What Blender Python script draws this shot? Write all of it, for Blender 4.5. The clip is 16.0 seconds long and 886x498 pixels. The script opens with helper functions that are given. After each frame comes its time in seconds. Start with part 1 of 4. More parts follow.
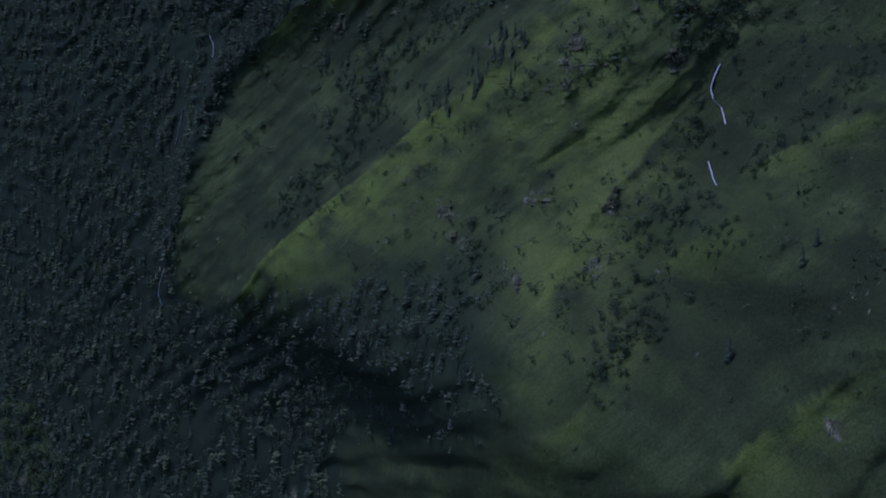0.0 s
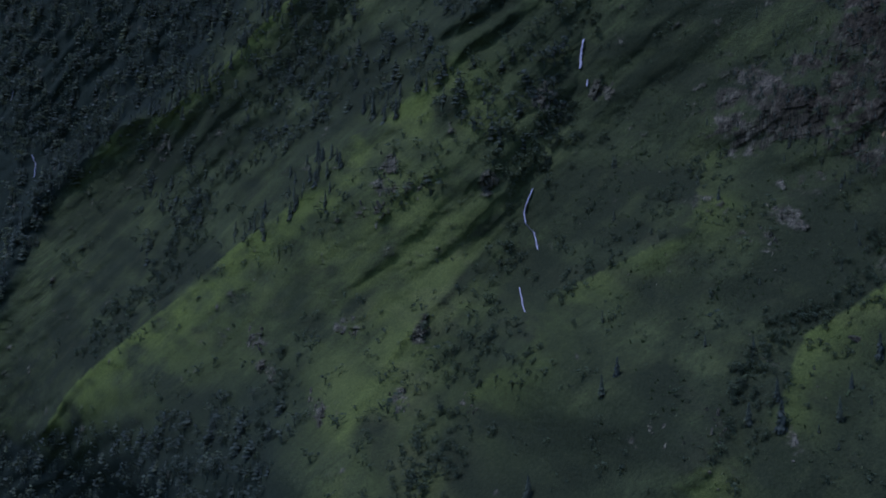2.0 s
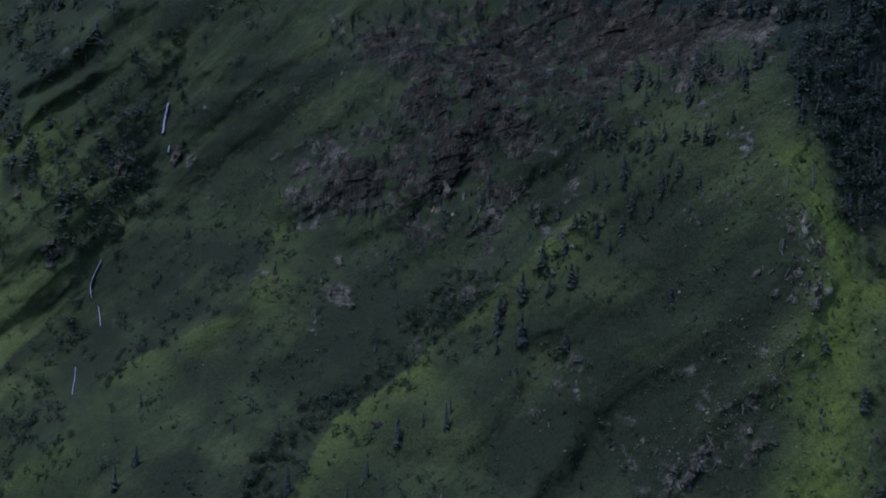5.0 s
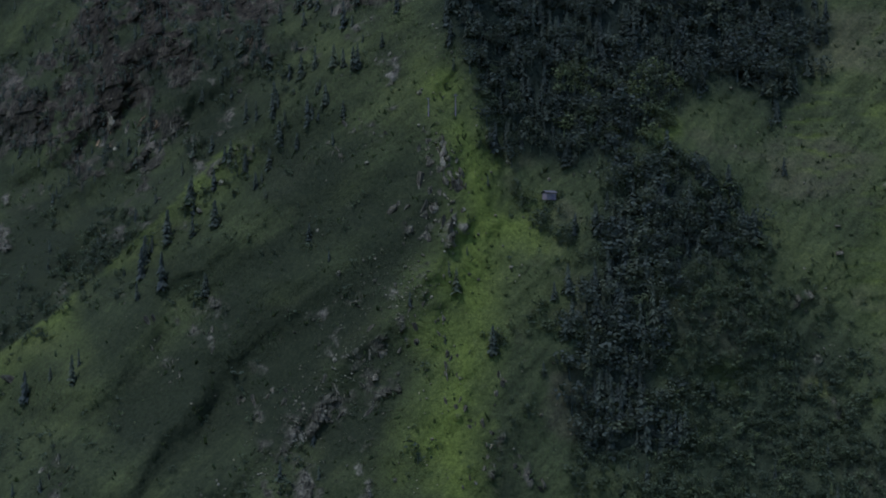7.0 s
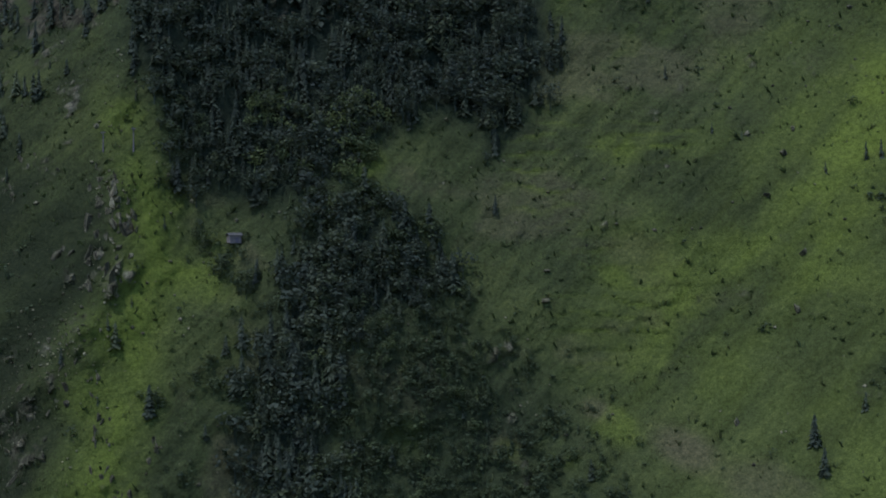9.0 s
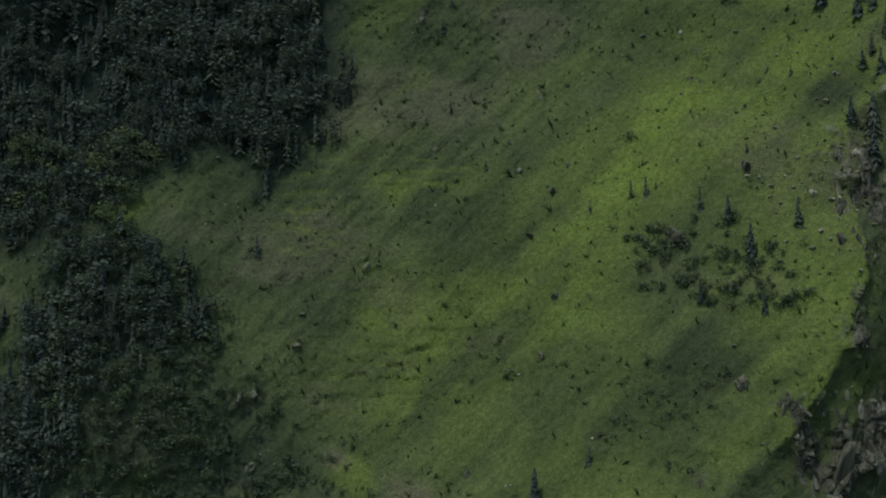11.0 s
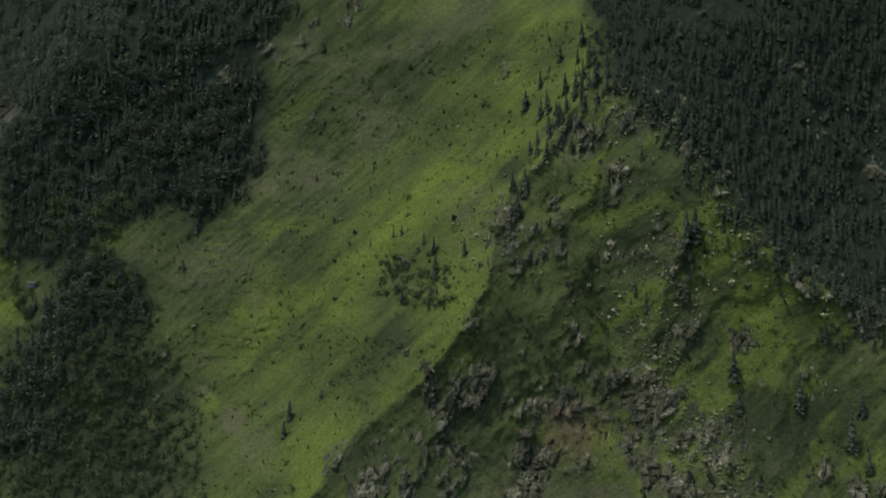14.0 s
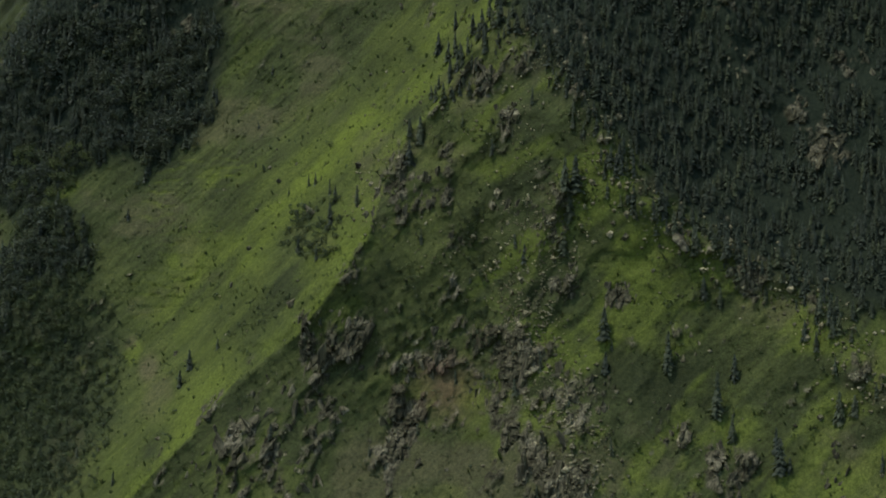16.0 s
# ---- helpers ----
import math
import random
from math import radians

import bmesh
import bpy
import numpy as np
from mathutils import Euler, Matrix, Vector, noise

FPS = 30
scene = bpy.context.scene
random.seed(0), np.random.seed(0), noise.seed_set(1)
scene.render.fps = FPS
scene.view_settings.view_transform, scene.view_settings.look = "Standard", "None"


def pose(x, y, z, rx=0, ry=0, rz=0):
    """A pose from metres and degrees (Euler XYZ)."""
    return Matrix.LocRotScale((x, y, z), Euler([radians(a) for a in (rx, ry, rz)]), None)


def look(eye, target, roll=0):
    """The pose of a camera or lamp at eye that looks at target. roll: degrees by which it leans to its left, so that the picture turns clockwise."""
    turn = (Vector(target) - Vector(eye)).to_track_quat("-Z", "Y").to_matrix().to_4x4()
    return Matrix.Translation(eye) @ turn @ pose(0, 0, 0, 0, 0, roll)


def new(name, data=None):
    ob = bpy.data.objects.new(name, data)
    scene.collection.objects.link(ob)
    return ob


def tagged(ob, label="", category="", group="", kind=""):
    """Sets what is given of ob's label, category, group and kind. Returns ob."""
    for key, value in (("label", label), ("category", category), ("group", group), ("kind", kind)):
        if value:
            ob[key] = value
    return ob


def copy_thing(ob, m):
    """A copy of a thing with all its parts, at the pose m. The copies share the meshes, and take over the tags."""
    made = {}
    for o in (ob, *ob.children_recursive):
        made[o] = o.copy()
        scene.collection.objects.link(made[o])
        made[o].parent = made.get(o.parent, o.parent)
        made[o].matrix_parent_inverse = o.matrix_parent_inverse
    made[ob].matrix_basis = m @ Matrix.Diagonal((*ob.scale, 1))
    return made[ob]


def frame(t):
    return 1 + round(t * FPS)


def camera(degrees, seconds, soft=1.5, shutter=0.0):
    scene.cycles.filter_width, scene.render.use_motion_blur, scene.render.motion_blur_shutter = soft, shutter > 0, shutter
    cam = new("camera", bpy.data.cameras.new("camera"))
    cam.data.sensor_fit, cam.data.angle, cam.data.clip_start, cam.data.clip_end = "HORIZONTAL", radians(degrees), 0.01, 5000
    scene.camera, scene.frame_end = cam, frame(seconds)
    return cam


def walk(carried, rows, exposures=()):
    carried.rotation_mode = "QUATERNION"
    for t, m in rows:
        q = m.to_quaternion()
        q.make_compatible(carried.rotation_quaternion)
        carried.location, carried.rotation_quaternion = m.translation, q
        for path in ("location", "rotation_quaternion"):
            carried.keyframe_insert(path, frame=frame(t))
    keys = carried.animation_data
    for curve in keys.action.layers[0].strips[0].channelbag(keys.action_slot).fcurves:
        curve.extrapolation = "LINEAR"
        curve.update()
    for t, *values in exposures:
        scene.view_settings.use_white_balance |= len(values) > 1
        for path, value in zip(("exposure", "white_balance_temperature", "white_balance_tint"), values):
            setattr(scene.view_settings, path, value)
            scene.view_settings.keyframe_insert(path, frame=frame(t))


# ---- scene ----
cam = camera(38.0, 16.0, soft=1.9)
PATH = [
    (0, (-0.01, 0.07, 0.02), (3.48, 99.39, -11.03), -0.33),
    (0.5, (2.91, 2.87, -0.56), (8.45, 102.42, -8.17), 0.14),
    (1, (5.82, 5.80, -1.10), (13.89, 105.41, -4.92), 0.59),
    (1.5, (8.93, 8.67, -1.40), (19.77, 108.06, -3.33), 0.58),
    (2, (12.71, 11.14, -1.47), (26.28, 110.22, -2.41), 0.39),
    (2.5, (16.78, 13.35, -1.43), (32.88, 112.05, -1.22), 0.34),
    (3, (20.94, 15.19, -1.34), (39.76, 113.39, 0.67), 0.35),
    (3.2, (22.61, 15.87, -1.31), (42.71, 113.79, 1.51), 0.30),
    (5.3, (43.16, 18.16, -0.81), (80.12, 110.94, 4.31), 0.97),
    (5.5, (45.70, 18.22, -0.67), (84.01, 110.48, 3.88), 0.94),
    (6, (52.12, 18.26, -0.29), (93.44, 109.27, 2.64), 0.56),
    (6.5, (58.70, 18.05, 0.16), (102.25, 108.05, 1.41), 0.16),
    (7, (65.49, 17.58, 0.54), (110.35, 106.95, 0.20), -0.20),
    (7.5, (72.47, 16.82, 1.18), (117.90, 105.88, -0.80), -0.43),
    (8, (79.79, 16.34, 2.17), (125.70, 105.17, 0.81), -0.43),
    (8.5, (87.14, 15.60, 3.54), (133.76, 104.06, 2.67), -0.43),
    (9, (94.30, 14.72, 5.27), (141.64, 102.80, 4.52), -0.43),
    (9.5, (101.31, 13.81, 7.16), (149.35, 101.51, 6.34), -0.47),
    (10, (108.45, 12.56, 9.05), (156.02, 100.52, 7.93), -0.57),
    (10.2, (111.28, 11.96, 9.78), (158.31, 100.20, 8.29), -0.65),
    (12.3, (135.42, -29.76, 8.09), (167.17, 65.06, 8.77), -0.31),
    (12.5, (137.11, -36.80, 9.00), (167.59, 58.44, 9.45), -0.27),
    (13, (143.88, -51.67, 9.27), (169.74, 44.92, 10.92), -0.14),
    (13.5, (153.21, -63.30, 9.02), (173.48, 34.59, 11.29), -0.10),
    (14, (161.67, -78.29, 8.25), (179.35, 20.13, 9.68), 0.00),
    (14.5, (173.33, -87.06, 8.16), (186.32, 12.09, 8.71), -0.06),
    (15, (184.01, -84.45, 8.45), (192.60, 15.18, 8.02), -0.15),
    (15.5, (194.79, -81.39, 8.74), (199.28, 18.50, 6.92), -0.27),
    (16, (204.55, -77.36, 9.11), (205.25, 22.59, 6.13), -0.02),
]
EXPOSURES = [(0.0, -0.36, 4350, 49), (3.0, -0.28, 4350, 51), (6.0, -0.1, 4480, 48), (9.0, 0.05, 4850, 37), (12.5, 0.27, 5250, 30), (16.0, 0.34, 5600, 29)]
walk(cam, [(t, look(eye, target, roll)) for t, eye, target, roll in PATH], EXPOSURES)

# World, sun.
world = bpy.data.worlds.new("sky")
scene.world = world
world.use_nodes = True
wn = world.node_tree.nodes
sky = wn.new("ShaderNodeTexSky")
sky.sky_type, sky.sun_disc = "NISHITA", False
sky.sun_elevation, sky.sun_rotation = radians(65), radians(-104)
world.node_tree.links.new(sky.outputs["Color"], wn["Background"].inputs["Color"])
wn["Background"].inputs["Strength"].default_value = 0.15
sun = new("sun", bpy.data.lights.new("sun", "SUN"))
sun.data.energy, sun.data.angle, sun.data.color = 2.0, radians(3.0), (1.0, 0.93, 0.82)
SUN_FROM = Vector((math.sin(radians(-104)) * math.cos(radians(65)), math.cos(radians(-104)) * math.cos(radians(65)), math.sin(radians(65))))
sun.matrix_world = look(SUN_FROM * 300, (0, 0, 0))

# Materials.
def material(name, rough=0.85):
    m = bpy.data.materials.new(name)
    m.use_nodes = True
    bsdf = m.node_tree.nodes["Principled BSDF"]
    bsdf.inputs["Roughness"].default_value = rough
    bsdf.inputs["Specular IOR Level"].default_value = 0.25
    return m, m.node_tree.nodes, m.node_tree.links, bsdf


def tex_noise(nodes, links, scale, detail=6.0, rough=0.6, stretch=None, distort=0.0):
    coord = nodes.new("ShaderNodeTexCoord")
    out = coord.outputs["Object"]
    if stretch:
        mapping = nodes.new("ShaderNodeMapping")
        mapping.inputs["Scale"].default_value = stretch
        links.new(out, mapping.inputs["Vector"])
        out = mapping.outputs["Vector"]
    n = nodes.new("ShaderNodeTexNoise")
    n.inputs["Scale"].default_value, n.inputs["Detail"].default_value = scale, detail
    n.inputs["Roughness"].default_value, n.inputs["Distortion"].default_value = rough, distort
    links.new(out, n.inputs["Vector"])
    return n.outputs["Fac"]


def ramp(nodes, links, fac, stops):
    r = nodes.new("ShaderNodeValToRGB")
    while len(r.color_ramp.elements) < len(stops):
        r.color_ramp.elements.new(0.5)
    for e, (at, c) in zip(r.color_ramp.elements, stops):
        e.position, e.color = at, (*c, 1) if len(c) == 3 else c
    links.new(fac, r.inputs["Fac"])
    return r.outputs["Color"]


def mix(nodes, links, fac, a, b, mode="MIX"):
    m = nodes.new("ShaderNodeMix")
    m.data_type, m.blend_type = "RGBA", mode
    for socket, value in ((m.inputs[0], fac), (m.inputs[6], a), (m.inputs[7], b)):
        if isinstance(value, (int, float)):
            socket.default_value = value
        elif isinstance(value, tuple):
            socket.default_value = (*value, 1)
        else:
            links.new(value, socket)
    return m.outputs[2]


def bump(nodes, links, bsdf, height, strength, distance):
    b = nodes.new("ShaderNodeBump")
    b.inputs["Strength"].default_value, b.inputs["Distance"].default_value = strength, distance
    links.new(height, b.inputs["Height"])
    links.new(b.outputs["Normal"], bsdf.inputs["Normal"])


def attribute(nodes, name):
    a = nodes.new("ShaderNodeAttribute")
    a.attribute_name = name
    return a.outputs["Fac"]


def rock_colour(nodes, links):
    big = ramp(nodes, links, tex_noise(nodes, links, 0.35, 5, 0.65), [(0.3, (0.046, 0.047, 0.022)), (0.5, (0.085, 0.085, 0.040)), (0.70, (0.228, 0.220, 0.115))])
    veins = ramp(nodes, links, tex_noise(nodes, links, 1.6, 8, 0.7, (1.6, 1.6, 0.55), 0.8), [(0.38, (0.22, 0.22, 0.20)), (0.50, (0.75, 0.74, 0.70)), (0.66, (1.5, 1.48, 1.35))])
    return mix(nodes, links, 1.0, big, veins, "MULTIPLY")


def land_material():
    m, nodes, links, bsdf = material("grass_and_rock", 0.95)
    bsdf.inputs["Specular IOR Level"].default_value = 0.04
    grass = ramp(nodes, links, tex_noise(nodes, links, 0.07, 6, 0.62), [(0.30, (0.045, 0.056, 0.018)), (0.48, (0.065, 0.082, 0.022)), (0.66, (0.092, 0.112, 0.025))])
    tufts = ramp(nodes, links, tex_noise(nodes, links, 2.2, 8, 0.75), [(0.30, (0.42, 0.46, 0.42)), (0.55, (1.0, 1.0, 1.0)), (0.72, (1.35, 1.3, 1.1))])
    fine = ramp(nodes, links, tex_noise(nodes, links, 6.5, 6, 0.8), [(0.36, (0.50, 0.52, 0.50)), (0.52, (1.0, 1.0, 1.0)), (0.66, (1.45, 1.4, 1.25))])
    tufts = mix(nodes, links, 0.8, tufts, fine, "MULTIPLY")
    grass = mix(nodes, links, 0.85, grass, tufts, "MULTIPLY")
    turn, stretch = nodes.new("ShaderNodeMapping"), nodes.new("ShaderNodeMapping")
    turn.inputs["Rotation"].default_value = (0, radians(40), 0)
    stretch.inputs["Scale"].default_value = (0.10, 0.5, 1.5)
    links.new(nodes.new("ShaderNodeTexCoord").outputs["Object"], turn.inputs["Vector"])
    links.new(turn.outputs["Vector"], stretch.inputs["Vector"])
    runs = nodes.new("ShaderNodeTexNoise")
    runs.inputs["Scale"].default_value, runs.inputs["Detail"].default_value, runs.inputs["Roughness"].default_value = 0.9, 7.0, 0.68
    links.new(stretch.outputs["Vector"], runs.inputs["Vector"])
    streaks = ramp(nodes, links, runs.outputs["Fac"], [(0.34, (0.55, 0.56, 0.55)), (0.52, (1.0, 1.0, 1.0)), (0.68, (1.35, 1.3, 1.2))])
    grass = mix(nodes, links, 0.8, grass, streaks, "MULTIPLY")
    dry = mix(nodes, links, 1.0, (0.125, 0.112, 0.048), tufts, "MULTIPLY")
    grass = mix(nodes, links, attribute(nodes, "dry"), grass, dry)
    # Dark heath grass; it also puts the cloud shade of the far slopes into colour.
    heath_shade = mix(nodes, links, 0.9, (0.030, 0.038, 0.0125), tufts, "MULTIPLY")
    grass = mix(nodes, links, attribute(nodes, "heath_shade"), grass, heath_shade)
    # Fresh bright grass; also carries the painted sunlight on ribs and crests.
    lush_lit = mix(nodes, links, 0.9, (0.136, 0.178, 0.019), tufts, "MULTIPLY")
    grass = mix(nodes, links, attribute(nodes, "lush_lit"), grass, lush_lit)
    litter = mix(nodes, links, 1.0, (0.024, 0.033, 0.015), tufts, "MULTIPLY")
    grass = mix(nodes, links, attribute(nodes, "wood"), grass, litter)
    edge = ramp(nodes, links, tex_noise(nodes, links, 0.9, 8, 0.7), [(0.40, (0, 0, 0)), (0.60, (1, 1, 1))])
    mask = nodes.new("ShaderNodeMath")
    mask.operation, mask.use_clamp = "MULTIPLY_ADD", True
    links.new(attribute(nodes, "rock"), mask.inputs[0])
    mask.inputs[1].default_value = 2.0
    shift = nodes.new("ShaderNodeMath")
    shift.operation = "SUBTRACT"
    links.new(edge, shift.inputs[0])
    shift.inputs[1].default_value = 1.0
    links.new(shift.outputs[0], mask.inputs[2])
    colour = mix(nodes, links, mask.outputs[0], grass, rock_colour(nodes, links))
    cliff = mix(nodes, links, 1.0, rock_colour(nodes, links), (0.46, 0.43, 0.40), "MULTIPLY")
    dark_rock = nodes.new("ShaderNodeMath")
    dark_rock.operation = "MULTIPLY"
    links.new(attribute(nodes, "dark"), dark_rock.inputs[0])
    links.new(mask.outputs[0], dark_rock.inputs[1])
    colour = mix(nodes, links, dark_rock.outputs[0], colour, cliff)
    rust = mix(nodes, links, 1.0, (0.20, 0.115, 0.062), tufts, "MULTIPLY")
    colour = mix(nodes, links, attribute(nodes, "rust"), colour, rust)
    links.new(colour, bsdf.inputs["Base Color"])
    bump(nodes, links, bsdf, tex_noise(nodes, links, 1.8, 9, 0.72), 0.9, 0.35)
    return m


def foliage_material(name, dark, mid, light):
    m, nodes, links, bsdf = material(name, 0.7)
    a = ramp(nodes, links, attribute(nodes, "tint"), [(0.0, dark), (0.6, mid), (1.0, light)])
    geo = nodes.new("ShaderNodeNewGeometry")
    leaf = ramp(nodes, links, geo.outputs["Random Per Island"], [(0.0, (0.84, 0.85, 0.84)), (1.0, (1.14, 1.14, 1.08))])
    colour = mix(nodes, links, 1.0, a, leaf, "MULTIPLY")
    links.new(colour, bsdf.inputs["Base Color"])
    thin, both = nodes.new("ShaderNodeBsdfTranslucent"), nodes.new("ShaderNodeMixShader")
    links.new(colour, thin.inputs["Color"])
    both.inputs[0].default_value = 0.4
    links.new(bsdf.outputs[0], both.inputs[1])
    links.new(thin.outputs[0], both.inputs[2])
    links.new(both.outputs[0], nodes["Material Output"].inputs["Surface"])
    return m


def rock_material(name, tone=(1, 1, 1)):
    m, nodes, links, bsdf = material(name, 0.9)
    bsdf.inputs["Specular IOR Level"].default_value = 0.1
    base = mix(nodes, links, 1.0, rock_colour(nodes, links), tone, "MULTIPLY")
    obj = nodes.new("ShaderNodeObjectInfo")
    vary = ramp(nodes, links, obj.outputs["Random"], [(0.0, (0.75, 0.74, 0.74)), (1.0, (1.25, 1.2, 1.15))])
    base = mix(nodes, links, 1.0, base, vary, "MULTIPLY")
    lichen = ramp(nodes, links, tex_noise(nodes, links, 1.1, 6, 0.65), [(0.56, (0, 0, 0)), (0.66, (1, 1, 1))])
    base = mix(nodes, links, lichen, base, (0.075, 0.085, 0.03))
    links.new(base, bsdf.inputs["Base Color"])
    bump(nodes, links, bsdf, tex_noise(nodes, links, 2.5, 9, 0.7), 0.9, 0.25)
    return m


def plain_material(name, colour, rough=0.8, grain=4.0):
    m, nodes, links, bsdf = material(name, rough)
    g = ramp(nodes, links, tex_noise(nodes, links, grain, 6, 0.65), [(0.3, tuple(c * 0.6 for c in colour)), (0.7, tuple(c * 1.25 for c in colour))])
    links.new(g, bsdf.inputs["Base Color"])
    return m


LAND = land_material()
TUFTS = foliage_material("grass_blades", (0.038, 0.058, 0.015), (0.078, 0.112, 0.024), (0.165, 0.170, 0.055))
NEEDLES = foliage_material("fir_needles", (0.050, 0.066, 0.032), (0.072, 0.092, 0.038), (0.110, 0.132, 0.044))
LEAVES = foliage_material("leaves", (0.049, 0.068, 0.023), (0.071, 0.096, 0.028), (0.118, 0.150, 0.037))
BARK = plain_material("bark", (0.085, 0.06, 0.042), 0.9, 9.0)
ROCK = rock_material("weathered_rock", (1.3, 1.3, 1.3))
PALE_ROCK = rock_material("pale_rock", (1.9, 1.9, 1.85))
OCHRE_ROCK = rock_material("ochre_rock", (1.9, 1.45, 1.15))

# Crests, gullies and slopes of the mountainside, as x, y, z along its landforms.
VALLEY_HEAD = [(-77, 425, -64), (-69, 449, 21), (-31, 420, 16), (-13, 384, 36), (-10, 279, -58), (32, 262, 3), (36, 291, 25), (46, 270, 32), (54, 248, 9), (61, 241, -1), (73, 256, 36), (75, 249, 27), (82, 242, 21), (85, 244, 26), (19, 294, 6), (11, 276, -29), (-11, 314, -65), (54, 248, 8), (36, 230, -28), (40, 271, 24)]
STREAM_SLOPE = [(32.1, 191.8, -42.6), (45.4, 220.7, -28.5), (56.2, 179.6, -21.4), (57.3, 234.5, -13.0), (60.4, 182.3, -18.7), (66.8, 166.0, -24.0), (83.8, 177.1, -14.8), (84.9, 193.0, 2.7), (86.7, 232.8, 13.0), (87.1, 214.1, 17.9), (95.3, 176.7, -3.1), (95.5, 218.2, 28.1), (96.9, 189.7, 18.8), (104.7, 177.1, 21.8), (105.1, 181.3, 33.3), (105.8, 176.1, 13.7), (116.0, 202.8, 38.6)]
CLIFF_BOWL = [(74.4, 160.1, -20.6), (82.5, 159.0, -18.8), (89.5, 152.6, -12.0), (96.8, 154.7, -7.4), (101.2, 158.1, 2.3), (105.5, 142.2, -15.7), (109.5, 139.8, -11.8), (114.6, 144.9, 10.4), (115.2, 131.1, -7.6), (118.0, 122.7, -15.3), (122.3, 134.2, 9.4), (125.8, 123.9, -10.6), (127.3, 142.3, 31.4), (133.0, 118.3, -19.1), (134.1, 133.2, 7.1)]
FOREST_BOWL = [(136.7, 141.6, 42.0), (139.2, 117.7, -5.5), (141.9, 138.7, 28.7), (144.2, 117.1, -12.6), (145.2, 123.9, 7.7), (147.8, 113.3, -9.3), (153.4, 112.1, -13.3), (154.1, 131.2, 24.4), (159.1, 138.7, 37.4), (167.8, 110.5, -2.3), (168.3, 128.2, 21.0), (168.3, 98.4, -13.4), (171.3, 113.3, 8.8)]
MEADOW = [(173.1, 133.8, 43.9), (174.6, 76.7, -18.9), (175.3, 91.4, -11.3), (177.4, 111.4, 13.5), (178.8, 106.8, 7.2), (179.1, 125.3, 31.4), (182.4, 90.4, -5.3), (183.1, 80.4, -12.3), (187.1, 106.1, 14.4), (188.5, 115.1, 23.1), (189.1, 81.9, -2.6), (193.2, 80.7, 1.3), (195.9, 112.7, 28.2), (198.4, 86.5, 13.2), (198.9, 80.3, -10.6), (198.9, 118.2, 40.0), (199.0, 77.8, -17.9), (204.6, 87.3, 21.7)]
ROCKY_SPUR = [(208.6, 81.1, 4.8), (212.8, 88.5, 32.1), (213.7, 65.2, -20.0), (213.9, 79.8, 8.5), (221.5, 75.3, 15.7), (232.1, 68.5, 6.3), (237.8, 63.5, -8.3), (242.0, 86.2, 27.1), (242.1, 87.5, 34.8), (245.0, 61.1, -4.5), (249.7, 77.2, 13.9)]

SPAN = 60.0


def hash01(ix, iz, seed):
    """A repeatable random number for each cell of a lattice."""
    h = (ix.astype(np.int64) * 374761393 + iz.astype(np.int64) * 668265263 + seed * 974634541) & 0xFFFFFFFF
    h = ((h ^ (h >> 13)) * 1274126177) & 0xFFFFFFFF
    return ((h ^ (h >> 16)) & 0xFFFFFF) / float(0xFFFFFF)


def vnoise(x, z, seed=0):
    """Smooth noise from -1 to 1."""
    ix, iz = np.floor(x), np.floor(z)
    fx, fz = x - ix, z - iz
    sx, sz = fx * fx * fx * (fx * (6 * fx - 15) + 10), fz * fz * fz * (fz * (6 * fz - 15) + 10)
    a, b = hash01(ix, iz, seed), hash01(ix + 1, iz, seed)
    c, d = hash01(ix, iz + 1, seed), hash01(ix + 1, iz + 1, seed)
    return 2 * ((a * (1 - sx) + b * sx) * (1 - sz) + (c * (1 - sx) + d * sx) * sz) - 1


def fbm(x, z, seed=0, octaves=4):
    total, size = 0.0, 0.5
    for n in range(octaves):
        total = total + size * vnoise(x * 2**n + 17.3 * n, z * 2**n + 9.1 * n, seed + n)
        size *= 0.55
    return total


def ridged(x, z, seed=0, octaves=4):
    """Sharp-crested noise, from about 0 to 1."""
    total, size = 0.0, 0.55
    for n in range(octaves):
        total = total + size * (1 - np.abs(vnoise(x * 2**n + 31.7 * n, z * 2**n + 5.3 * n, seed + n))) ** 2
        size *= 0.5
    return total


def land_weights():
    """A smooth sheet that, with its relief, passes through the landforms."""
    nodes = np.array(VALLEY_HEAD + STREAM_SLOPE + CLIFF_BOWL + FOREST_BOWL + MEADOW + ROCKY_SPUR, float)
    nodes[:, 1] += broad_relief(nodes[:, 0], nodes[:, 2])
    at = nodes[:, [0, 2]] / SPAN
    d = np.linalg.norm(at[:, None] - at[None], axis=2)
    k = d * d * np.log(np.maximum(d, 1e-9)) + 0.02 * np.eye(len(at))
    flat = np.c_[np.ones(len(at)), at]
    whole = np.block([[k, flat], [flat.T, np.zeros((3, 3))]])
    return at, np.linalg.solve(whole, np.r_[nodes[:, 1], 0, 0, 0])


def slope_y(x, z):
    """How far back the smooth mountainside lies at x and height z."""
    p = np.stack([np.ravel(x), np.ravel(z)], 1) / SPAN
    y = np.c_[np.ones(len(p)), p] @ LAND_W[-3:]
    for (ax, az), w in zip(LAND_AT, LAND_W[:-3]):
        d2 = (p[:, 0] - ax) ** 2 + (p[:, 1] - az) ** 2
        y = y + w * 0.5 * d2 * np.log(np.maximum(d2, 1e-12))
    return y.reshape(np.shape(x))

